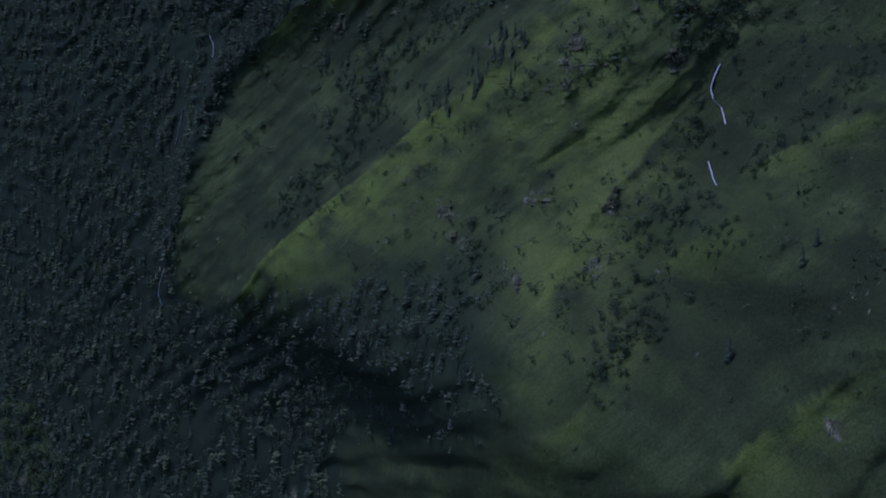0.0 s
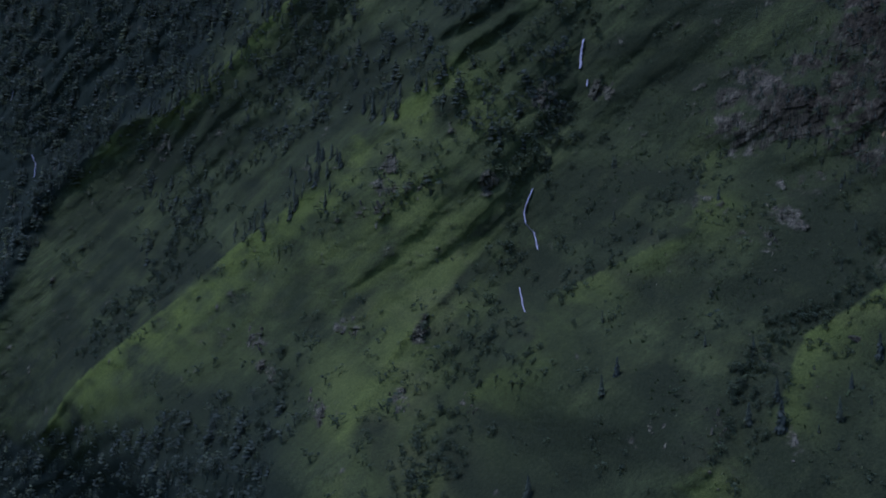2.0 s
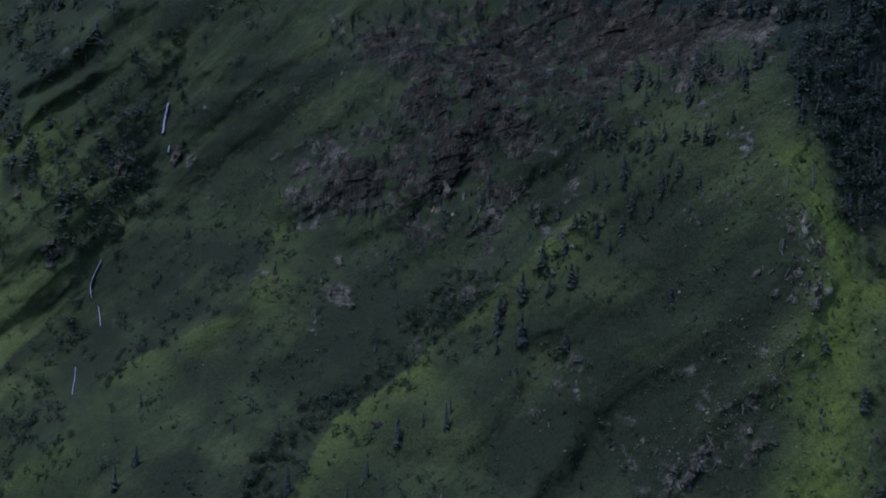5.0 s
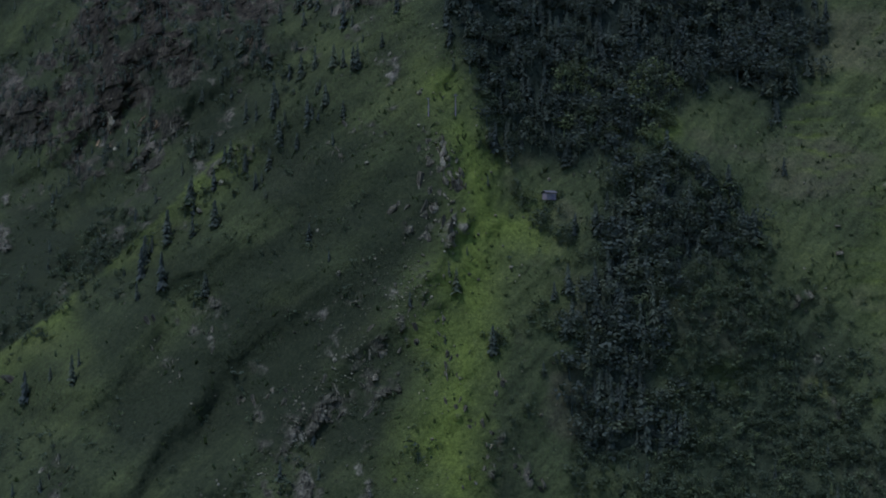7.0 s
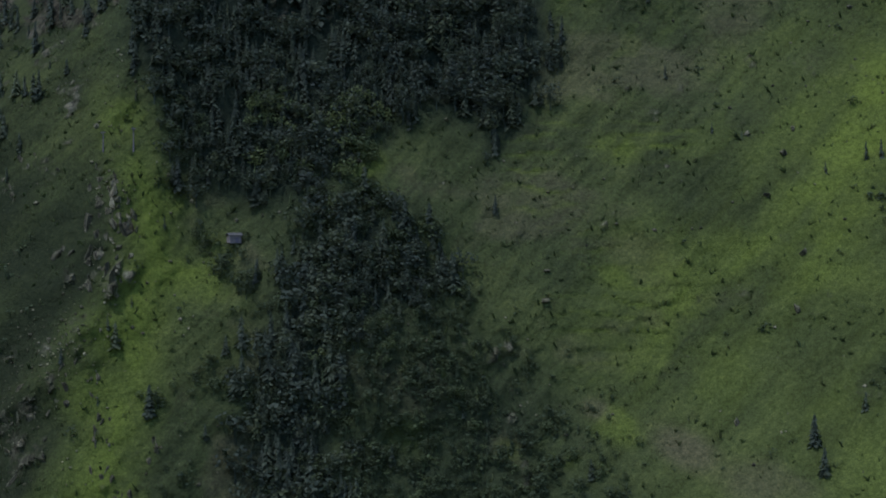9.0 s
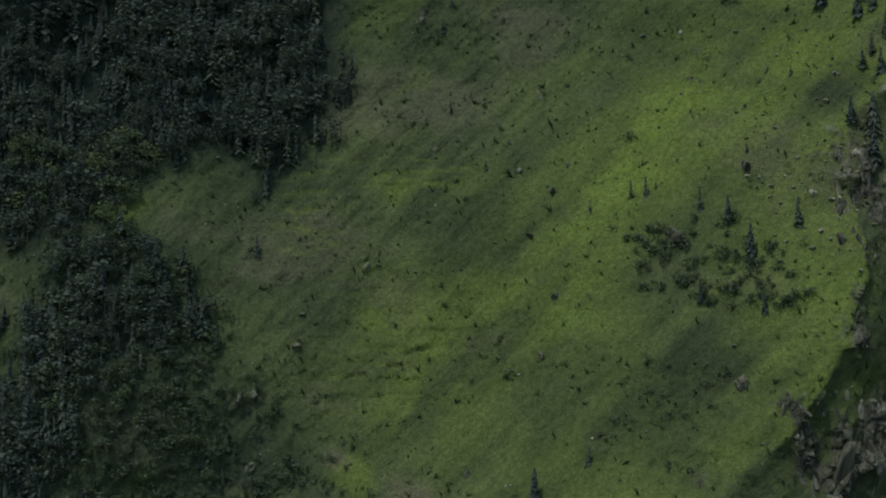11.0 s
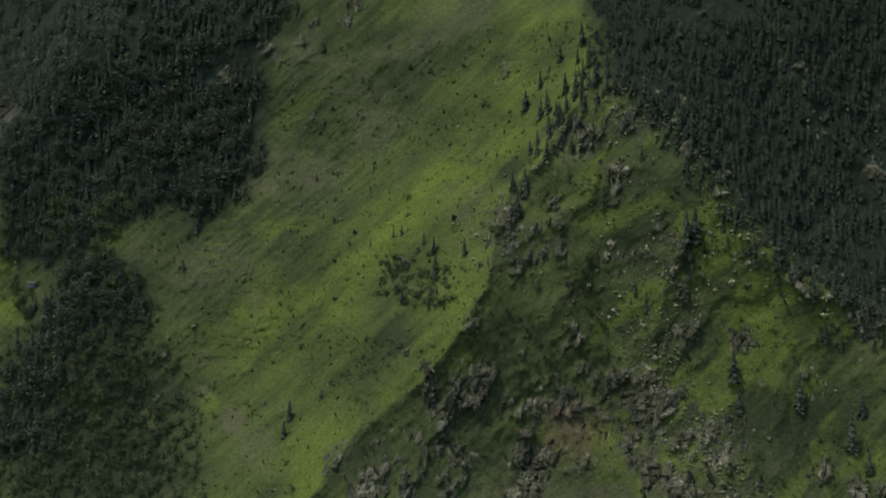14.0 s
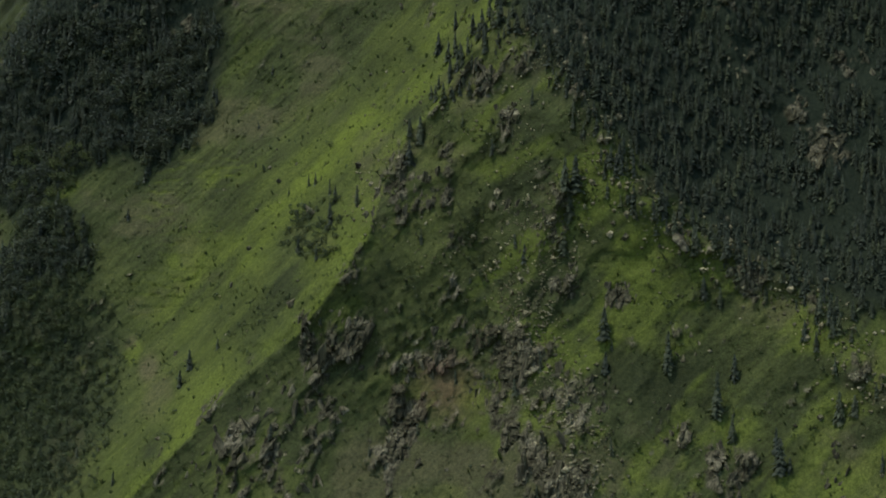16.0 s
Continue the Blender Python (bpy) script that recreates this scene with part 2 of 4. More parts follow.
# Wooded, rocky and grassy parts of the mountainside, as outlines in x and height z.
FOREST_HEAD = [(-260.0, 140.0), (15.0, 141.2), (5.7, 62.3), (-14.7, 40.0), (-34.8, 29.3), (-52.8, 8.1), (-67.8, -28.1), (-71.1, -43.4), (-72.0, -61.4), (-46.6, -60.7), (-21.8, -60.9), (-8.0, -47.0), (-1.0, -50.9), (-21.2, -80.2), (-15.1, -94.2), (-21.8, -115.2), (-164.0, -176.0)]
FOREST_UPPER = [(128.9, 42.2), (170.8, 41.0), (169.4, 25.0), (167.0, 21.3), (161.8, 15.7), (158.7, 13.9), (157.9, 16.8), (154.2, 18.5), (149.4, 15.5), (144.1, 12.6), (139.3, 8.3), (135.6, 7.8), (131.2, 10.4), (129.9, 14.9), (129.0, 18.2), (126.5, 23.2)]
FOREST_LOWER = [(143.3, 9.3), (146.8, 7.6), (151.3, 2.8), (152.7, 0.2), (145.5, -1.6), (140.9, -4.5), (139.5, -8.3), (139.2, -12.7), (140.3, -20.0), (130.4, -20.0), (132.8, -8.2), (135.8, 0.5), (139.8, 5.6)]
FOREST_FLANK = [(217.8, 60.3), (215.0, 34.6), (217.1, 28.0), (224.1, 20.5), (229.8, 12.1), (234.7, 6.8), (239.7, 3.3), (249.8, -1.6), (276.8, -8.4), (275.7, 60.3)]
FOREST_LEFT = [(90.3, 92.7), (180.9, 63.8), (169.0, 41.4), (168.1, 33.4), (167.7, 22.5), (159.8, 14.5), (150.0, 25.0), (125.6, 36.3)]
CLIFF = [(96.1, 46.8), (105.6, 51.9), (120.0, 52.0), (132.0, 47.0), (128.0, 31.0), (122.5, 28.0), (117.2, 24.2), (112.9, 20.9), (108.9, 18.5), (105.0, 12.1), (98.5, 6.2), (94.5, 5.7), (93.7, 13.5), (88.2, 18.2), (95.9, 31.8)]
SPUR_FACE = [(193.3, 0.4), (199.3, -5.6), (199.8, -14.2), (202.3, -22.0), (167.2, -31.6), (181.6, -12.1)]
SPUR_TOP = [(214.7, 33.6), (217.3, 25.4), (212.1, 17.5), (216.9, 8.4), (208.3, 1.7), (197.4, 7.7), (197.5, 14.0), (206.5, 26.1)]
SPUR_FRONT = [(212.2, 3.2), (221.2, 2.7), (219.5, -8.1), (224.3, -17.2), (218.8, -22.2), (200.1, -24.3), (195.6, -9.5), (192.9, -4.1), (199.8, -6.5)]

# Crests, ribs and gullies, rock faces, lush spots, thickets and terraces, in x and z (and a radius).
CREST_MEADOW = [(167.7, -25.7), (174.2, -19.0), (179.7, -12.2), (187.5, -6.5), (193.1, 0.8), (196.4, 5.9), (198.3, 12.2), (201.1, 18.7), (204.7, 22.2), (209.0, 28.8), (212.6, 33.1), (214.6, 42.0)]
CREST_FOREST = [(219.1, 31.6), (223.6, 18.3), (227.0, 11.9), (232.3, 6.1), (237.6, 3.6), (244.9, -0.0), (248.4, -5.7), (250.7, -10.9)]
RIB_PALE = [(220.0, 12.0), (215.3, -0.6), (215.0, -6.8), (219.0, -13.7), (220.9, -21.5)]
GULLY_SPUR = [(213.2, 22.9), (210.5, 14.2), (209.6, 5.8), (210.9, -0.9), (210.1, -8.9), (206.7, -19.2), (205.3, -25.0)]
RIB_FLANK = [(241.4, 41.1), (243.5, 26.6), (250.1, 19.9), (252.2, 9.9), (254.0, -0.0)]
CREST_HUT = [(125.8, 27.8), (126.0, 21.2), (124.1, 15.8), (124.0, 10.5), (123.6, 5.0), (121.7, -0.4), (120.2, -2.8), (119.2, -8.4), (117.4, -13.8), (116.1, -18.0), (115.0, -24.0)]
GULLY_FOREST = [(131.4, 23.1), (130.9, 6.5), (133.9, -0.4), (132.3, -11.3), (129.5, -23.7)]
GULLY_CLIFF = [(115.0, 21.3), (110.9, 16.6), (106.5, 10.3), (100.7, 4.6), (94.2, -3.2), (84.6, -11.3), (76.4, -17.4), (70.8, -21.8)]
RIB_GRASS = [(117.1, 19.3), (113.3, 16.2), (108.6, 11.2), (102.7, 4.5), (96.6, -2.8), (86.9, -10.4), (78.2, -18.3), (74.5, -21.4)]
RIB_LOW = [(90.9, 18.6), (84.3, 9.0), (76.4, -0.0), (67.3, -7.7), (57.8, -15.0), (53.0, -18.6)]
RIB_FAR = [(65.7, 57.3), (58.7, 50.0), (49.6, 41.6), (42.9, 28.8), (37.0, 22.9), (30.3, 19.8), (23.9, 12.3), (18.9, 6.0), (5.1, -4.3), (-7.7, -16.0), (-22.0, -27.5), (-36.1, -40.0), (-46.9, -55.6)]
RIB_WEST = [(23.8, 63.8), (11.4, 54.7), (0.3, 43.2), (-14.0, 34.9), (-30.7, 32.0), (-49.3, 18.8), (-63.2, 2.9), (-70.3, -28.4), (-74.9, -47.1)]
GULLY_STREAM = [(77.5, 50.0), (73.6, 37.2), (72.6, 31.4), (68.0, 20.2), (62.2, 11.5), (59.8, 5.3), (60.6, -2.8), (56.0, -12.6), (50.5, -19.0), (46.5, -24.5), (40.3, -32.5), (35.2, -38.1), (29.2, -44.7)]
GULLY_DARK = [(34.2, 58.1), (16.9, 36.1), (-1.4, 8.6), (-15.0, -11.8), (-33.2, -33.2)]
RIB_PLAIN = [(45.7, -11.1), (40.8, -15.5), (33.0, -24.2), (28.0, -30.0), (24.0, -36.0), (19.4, -43.0)]
RIB_RIGHT = [(81.9, 4.6), (73.2, -2.4), (62.5, -9.2), (54.9, -15.2), (48.0, -23.6), (44.0, -29.0), (38.6, -34.7), (33.3, -40.2), (22.3, -53.9)]
RIB_NEAR = [(62.4, -28.9), (55.4, -37.5), (44.9, -46.8), (38.7, -52.3)]
GULLY_WEST = [(-43.0, 36.2), (-60.6, 22.9), (-73.7, -7.7), (-78.2, -40.3), (-78.4, -61.8), (-50.7, -63.0), (-13.6, -62.7), (9.2, -62.8), (13.2, -66.5)]
SPUR_ROCKS = [(210.4, 25.4, 3.4), (213.6, 20.6, 2.4), (214.9, 28.1, 2.9), (200.1, 11.6, 3.7), (204.3, 11.1, 3.3), (207.5, 5.2, 2.4), (213.9, 8.6, 3.1), (218.3, 6.6, 2.7), (232.7, 5.7, 2.0), (215.2, -5.9, 3.3), (219.2, -14.0, 4.5), (223.0, -10.9, 2.6), (216.6, -19.4, 4.5), (199.9, -18.4, 4.8), (196.3, -6.7, 4.2), (189.9, -7.0, 3.6), (190.9, -14.8, 5.6), (182.4, -19.9, 5.6), (188.0, -21.5, 4.8), (204.0, -9.0, 4.1), (226.1, -0.5, 2.6), (219.9, 0.7, 2.7), (232.5, -5.8, 2.6), (240.3, 1.5, 2.7), (229.9, -14.7, 3.2), (235.6, -18.1, 3.7), (244.5, -17.7, 3.7), (209.9, -12.3, 2.7)]
FLANK_ROCKS = [(243.4, 28.4, 2.7), (249.7, 21.5, 3.0), (252.8, 17.1, 3.0), (257.6, 27.2, 3.1), (250.6, 15.6, 1.9), (242.1, 35.1, 1.9)]
HUT_ROCKS = [(123.6, 8.8, 2.0), (122.4, 2.4, 2.5), (120.0, 2.4, 2.4), (118.7, 12.3, 1.8), (116.5, 10.6, 1.5), (119.1, -7.1, 2.3), (116.4, -8.7, 2.8), (114.5, -13.5, 2.2), (120.8, -10.8, 1.6), (120.2, -15.4, 1.8), (124.1, -13.2, 1.9), (122.1, -17.7, 2.1), (120.8, -20.7, 2.1), (105.8, -15.8, 1.7), (108.0, -14.5, 1.7), (103.2, -9.4, 1.5), (100.0, -12.2, 1.5), (98.9, -9.1, 2.0), (111.5, -14.4, 2.2), (88.0, -21.9, 2.5), (125.3, -21.0, 2.1), (102.2, 14.7, 3.8), (105.3, 14.9, 3.2), (122.0, 19.6, 1.8)]
HEAD_ROCKS = [(32.8, 3.2, 3.0), (35.4, 8.0, 2.8), (36.7, 13.0, 2.6), (41.3, 8.5, 2.6), (10.8, -24.0, 3.2), (13.0, -28.4, 2.6), (27.9, -18.8, 2.6), (21.8, -32.6, 2.8), (35.1, -29.2, 2.2), (40.5, -19.0, 2.6), (45.1, -28.6, 1.6), (61.8, -26.1, 1.6), (67.4, -24.6, 1.8), (84.6, -1.6, 2.2), (88.4, 1.6, 2.4), (-17.7, 24.7, 5.0), (65.2, 24.5, 4.0), (75.5, 26.5, 2.6), (53.7, 8.1, 2.4), (-76.2, -53.8, 4.0)]
LUSH_MEADOW = [(167.7, -2.5, 1.2), (152.7, -13.3, 1.0), (211.6, 2.5, 3.2), (170.5, 14.5, 1.6), (166.0, 1.5, 1.4)]
LUSH_HUT = [(128.9, 3, 3.4), (123.1, -3.1, 3.3), (121.1, -8.4, 3.2), (128.8, 9.4, 2.3), (146.9, 11.8, 1.8), (126, 16.6, 2.4), (121.8, -15.5, 1.6)]
YELLOW = [(164.7, -12.9, 1.7), (152.7, -13.2, 1.2), (167.6, -2.2, 0.9), (160.6, -10.2, 1.0)]
BUSHES_BOWL = [(183.5, 4.6), (185.2, 8.2), (188.7, 9.8), (192.0, 10.3), (193.4, 7.8), (191.0, 3.4), (187.0, 2.8)]
BUSHES_LOW = [(183.4, 0.3), (187.1, 0.5), (184.7, -4.0), (180.1, -8.3), (177.3, -8.1), (180.6, -4.2)]
THICKET = [(139.9, -4.5), (151.0, -0.7), (160.1, -6.5), (164.0, -9.8), (159.8, -14.7), (153.4, -20.4), (136.0, -20.2)]
THICKET_LEFT = [(135.2, -27.5), (148.3, -20.1), (157.5, -11.9), (160.5, -15.5), (160.5, -25.2), (151.0, -34.1), (134.5, -35.6)]
SPUR_THICKET = [(193.5, 0.7), (199.9, 2.3), (205.4, -1.6), (210.6, -6.6), (206.7, -10.2), (199.8, -5.7)]
SPINNEY = [(136.7, 18.2), (143.1, 18.3), (149.5, 17.8), (148.6, 12.6), (141.6, 10.4), (136.6, 12.1)]
TERRACES_UPPER = [(158.9, 11.3), (162.9, 17.1), (177.4, 17.5), (176.4, 12.5), (170.2, 9.8), (160.0, 7.8)]
TERRACES_LOWER = [(157.7, -7.2), (164.4, 5.8), (173.7, 1.9), (173.1, -1.9), (167.3, -8.1)]
DARK_SLOPE = [(-33.5, 95.3), (60.4, 64.8), (70.6, 37.7), (67.6, 16.9), (56.7, 9.9), (44.5, 28.5), (21.3, 22.2), (2.2, 1.8), (-24.2, -10.3)]
GULLY_BUSH = [(56.7, 23.8), (71.9, 23.2), (63.9, 9.2), (60.2, -3.6), (53.4, -17.2), (49.1, -21.5), (56.8, -1.5), (54.2, 15.5)]
BASE_WOOD = [(-51.1, -58.2), (-23.9, -48.2), (-0.6, -39.3), (10.9, -33.2), (17.7, -33.4), (17.6, -41.5), (18.4, -48.7), (14.5, -57.9), (8.9, -67.4), (-18.2, -90.0), (-60.0, -95.0)]

HUT_FACE = [(118.1, 13.0), (122.9, 8.9), (122.9, 1.3), (118.8, -2.0), (116.3, 2.6)]
HUT_FLANK = [(115.6, -8.8), (121.2, -3.2), (118.7, -10.7), (116.7, -17.0), (112.6, -23.8), (104.7, -24.0), (111.5, -15.5)]
LUSH_SPUR = [(230.8, -11.2, 3.2), (233.4, -8.2, 3.8), (226.6, 6.7, 2.6), (228.1, 2.1, 2.6), (236.9, -13.2, 3.1), (208.7, -12.6, 2.0), (246.4, -18.5, 3.7), (210.8, -0.9, 2.7), (210.4, 14.2, 1.7)]

NEAR_CLUMP = [(-161.3, -119.7), (-141.7, -120.4), (-125.3, -130.8), (-129.2, -144.5), (-159.3, -154.1)]

HUT_BUSHES = [(125.1, -8.5), (128.3, -6.5), (133.2, -2.1), (131.8, -9.6), (131.0, -13.7), (127.8, -10.6), (124.7, -16.7), (123.3, -14.7)]

DARK_BUSH = [(139.5, 11.5), (147.6, 9.4), (153.5, 0.6), (152.0, -4.6), (157.7, -11.9), (153.4, -14.5), (160.0, -19.8), (157.0, -23.6), (153.0, -30.0), (130.0, -33.0), (131.0, -20.0), (134.0, -6.0), (138.0, 3.0)]

HUT_LINE = [(119.8, -2.0), (117.4, -4.4), (114.4, -8.7), (111.0, -14.0), (107.3, -18.5), (104.0, -23.0)]

LUSH_SHOULDER = [(131.6, 1.3, 2.4), (130.8, 3.6, 2.0), (135.0, 3.0, 1.6), (144.8, -11.9, 1.6), (161.2, -11.1, 1.8), (146.9, 13.0, 1.5), (156.5, -13.5, 1.2)]

BAND_STREAM = [(90.2, 13.6), (81.8, 7.0), (72.3, -0.6), (63.3, -9.2), (55.7, -15.8), (49.1, -23.5), (42.0, -32.8)]

BAND_RIB = [(103.5, 3.2), (97.4, -1.3), (90.5, -6.8), (86.0, -10.8), (81.3, -16.5), (74.5, -21.2), (68.1, -26.9)]

BAND_FOOT = [(48.5, -16.9), (43.9, -27.5), (40.0, -35.9), (32.9, -40.2)]

BAND_LOW = [(17.1, -25.7), (14.1, -31.8), (10.1, -40.1), (4.9, -47.7)]

BAND_BELOW = [(115.8, 21.1), (112.7, 14.1), (110.8, 11.0), (107.4, 5.2), (104.2, -0.4)]


UPPER_ROCKS = [(134.3, 48.0, 3.0), (128.5, 34.0, 2.6), (142.0, 28.6, 1.8), (163.0, 40.0, 3.0), (170.0, 43.0, 3.6), (177.0, 46.5, 3.6), (184.0, 50.0, 3.0)]
# The sunlit zone of the far slope, painted as brighter grass.
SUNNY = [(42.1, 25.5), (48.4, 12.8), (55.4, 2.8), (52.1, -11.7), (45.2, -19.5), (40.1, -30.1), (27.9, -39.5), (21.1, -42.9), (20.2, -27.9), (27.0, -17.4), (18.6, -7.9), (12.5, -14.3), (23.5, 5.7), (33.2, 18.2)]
# Lush hut crest, where a sunlit patch is also put into the grass colour.
LUSH_LIT_CREST = [(124.6, 19.2), (127.0, 17.7), (129.0, 9.4), (128.9, 5.1), (133.7, 4.6), (131.9, 0.9), (126.9, -0.3), (126.6, -4.9), (124.3, -9.3), (121.2, -17.8), (120.0, -24.0), (113.5, -24.0), (115.3, -18.2), (119.3, -11.6), (121.5, -5.0), (119.7, -2.8), (122.2, -0.4), (124.7, 5.0), (124.8, 13.1)]
LUSH_BAND = [(209.4, 46.2), (204.8, 34.8), (201.8, 28.1), (196.1, 21.9), (190.5, 17.8), (184.5, 11.0), (179.5, 5.1), (172.0, 0.9), (166.1, -5.9)]
RIB_GULLY = [(94.1, 1.0), (88.6, -5.5), (83.3, -11.2), (76.4, -15.3), (66.8, -21.2)]
BARE_SLAB = [(199.1, -13.3), (203.6, -11.8), (203.8, -18.9), (198.5, -23.2), (196.8, -20.2)]


def inside(x, z, outline, soft=1.0):
    """1 well within the outline, 0 outside it, with a soft edge."""
    p = np.array(outline, float)
    far, odd = np.full(np.shape(x), 1e9), np.zeros(np.shape(x), bool)
    for (ax, az), (bx, bz) in zip(p, np.roll(p, -1, axis=0)):
        ex, ez = bx - ax, bz - az
        s = np.clip(((x - ax) * ex + (z - az) * ez) / (ex * ex + ez * ez), 0, 1)
        far = np.minimum(far, np.hypot(x - ax - s * ex, z - az - s * ez))
        cross = (az > z) != (bz > z)
        odd ^= cross & (x < ax + (z - az) / (ez if ez else 1e-9) * ex)
    return np.clip(np.where(odd, far, -far) / soft * 0.5 + 0.5, 0, 1)


def beside(x, z, line):
    """The distance from a line of points, and the side: 1 on its right, going down the list, -1 on its left."""
    p = np.array(line, float)
    best, sign = np.full(np.shape(x), 1e9), np.ones(np.shape(x))
    for (ax, az), (bx, bz) in zip(p[:-1], p[1:]):
        ex, ez = bx - ax, bz - az
        s = np.clip(((x - ax) * ex + (z - az) * ez) / (ex * ex + ez * ez), 0, 1)
        d = np.hypot(x - ax - s * ex, z - az - s * ez)
        near = d < best
        best = np.where(near, d, best)
        sign = np.where(near, ((x - ax) * ez - (z - az) * ex) / (math.hypot(ex, ez) * np.maximum(d, 1e-6)), sign)
    return best, sign


def spots(x, z, some, grow=1.0):
    """1 at the heart of each round spot (x, z, radius), fading out."""
    out = np.zeros(np.shape(x))
    for cx, cz, r in some:
        d2 = ((x - cx) ** 2 + (z - cz) ** 2) / (grow * r) ** 2
        out = np.maximum(out, np.exp(-d2 * d2 * 0.8))
    return out


def blocks(x, z, seed):
    """Jointed rock, as tilted facets in uneven cells: each facet's height, its own random number, and how near its edge is."""
    ix, iz = np.floor(x), np.floor(z)
    first, second = np.full(np.shape(x), 9.0), np.full(np.shape(x), 9.0)
    height, own = np.zeros(np.shape(x)), np.zeros(np.shape(x))
    for i in (-1, 0, 1):
        for k in (-1, 0, 1):
            cx, cz = ix + i, iz + k
            dx, dz = x - cx - hash01(cx, cz, seed), z - cz - hash01(cx, cz, seed + 1)
            d, r = np.hypot(dx, dz), hash01(cx, cz, seed + 2)
            near = d < first
            second = np.where(near, first, np.minimum(second, d))
            first = np.where(near, d, first)
            own = np.where(near, r, own)
            tilt = (hash01(cx, cz, seed + 3) - 0.5) * dx + (hash01(cx, cz, seed + 4) - 0.75) * dz
            height = np.where(near, 1.5 * (r - 0.5) + 1.1 * tilt, height)
    return height, own, np.clip(1 - (second - first) * 6, 0, 1)


def rocky(x, z):
    """How much bare rock there is, 0 to 1: whole facets break through the turf."""
    n = fbm(x / 9, z / 9, 40, 5)
    fine = fbm((x - 0.4 * z) / 2.6, (z + 0.5 * x) / 4.5, 44, 4)
    share = np.clip(n * 0.8 - 0.08, 0, 0.16) * np.where((x > 90) & (x < 192), 0.2, 1.0) + 0.1 * np.clip((x - 92) / 8, 0, 1) * np.clip((126 - x) / 6, 0, 1)
    share = np.maximum(share, inside(x, z, CLIFF, 6) * (0.92 + 0.6 * n))
    share = np.maximum(share, inside(x, z, SPUR_FACE, 3) * (0.40 + 0.7 * n))
    share = np.maximum(share, inside(x, z, BARE_SLAB, 2) * 0.85)
    for outline, most in ((SPUR_TOP, 0.36), (SPUR_FRONT, 0.36), (HUT_FACE, 0.40), (HUT_FLANK, 0.34)):
        share = np.maximum(share, inside(x, z, outline, 3) * (most + 0.8 * n))
    for some in (SPUR_ROCKS, FLANK_ROCKS, UPPER_ROCKS, HUT_ROCKS, HEAD_ROCKS):
        share = np.maximum(share, spots(x, z, some, 0.9) * (0.36 if some is HUT_ROCKS else 0.62))
    for line, reach, most in ((HUT_LINE, 2.0, 0.5), (RIB_PALE, 2.2, 0.5), (CREST_MEADOW[:6], 1.6, 0.5), (CREST_HUT[2:6], 1.6, 0.5), (CREST_FOREST, 1.4, 0.4)):
        share = np.maximum(share, np.exp(-((beside(x, z, line)[0] / reach) ** 2)) * most)
    share = share * (1 - 0.8 * spots(x, z, LUSH_MEADOW + LUSH_HUT + LUSH_SPUR)) * (1 - 0.75 * inside(x, z, LUSH_LIT_CREST, 2))
    _, big, _ = blocks((x - 0.35 * z) / 1.7, z / 2.7, 210)
    _, small, _ = blocks((x - 0.35 * z) / 0.7, z / 1.2, 220)
    return np.clip((share + 0.55 * (big - 0.5) + 0.4 * (small - 0.5) + 0.5 * fine - 0.43) * 2.4, 0, 1)


# A line, how far it stands out (a gully: negative), and how wide it is on its left and right.
FOLDS = [
    (CREST_MEADOW, 4.0, 13, 3.4), (CREST_FOREST, 4.2, 7, 4), (RIB_PALE, 2.2, 3, 3), (GULLY_SPUR, -1.6, 4, 4),
    (RIB_FLANK, 3.5, 4, 4), (CREST_HUT, 2.6, 4, 18), (HUT_LINE, 2.2, 3, 2.5), (GULLY_FOREST, -1.5, 5, 6), (GULLY_CLIFF, -2.6, 3, 2.2),
    (RIB_GRASS, 3.8, 5, 2.2), (RIB_LOW, 3.2, 5, 3), (RIB_GULLY, 2.2, 4, 2.5), (RIB_FAR, 15, 17, 7), (RIB_WEST, 13, 12, 7),
    (GULLY_STREAM, -4.5, 7, 7), (GULLY_DARK, -4, 10, 9), (RIB_PLAIN, 9, 8, 5), (RIB_RIGHT, 8, 9, 4),
    (RIB_NEAR, 7, 8, 4), (GULLY_WEST, -3, 12, 12),
]


def far_ribs(x, z):
    """The run of ribs and gullies that slant down the far slope: 1 on a rib, 0 in a gully."""
    return 0.5 * ridged((x - 1.1 * z) / 32 + 0.7 * fbm(x / 30, z / 30, 23, 3), (z + 0.8 * x) / 90, 21, 4) + 0.5 * ridged((x - 1.15 * z) / 15 + 0.5 * fbm(x / 18, z / 18, 29, 3), (z + 0.8 * x) / 70, 31, 3)


def mid_ribs(x, z):
    """The smaller ribs that slant down between the stream and the cliff: 1 on a rib, 0 in a gully."""
    across = (x - 1.15 * z) / 9.5 + 0.55 * fbm(x / 16, z / 16, 33, 3) + 0.12 * fbm(x / 4, z / 4, 34, 2)
    return 0.5 + 0.5 * np.sin(math.tau * across) * np.clip(0.7 + 1.2 * fbm(x / 20, z / 20, 36, 2), 0.15, 1)


def between(x):
    """1 on the slope between the stream and the crest, 0 away from it."""
    return np.clip((122 - x) / 20, 0, 1) * np.clip((x - 35) / 25, 0, 1)


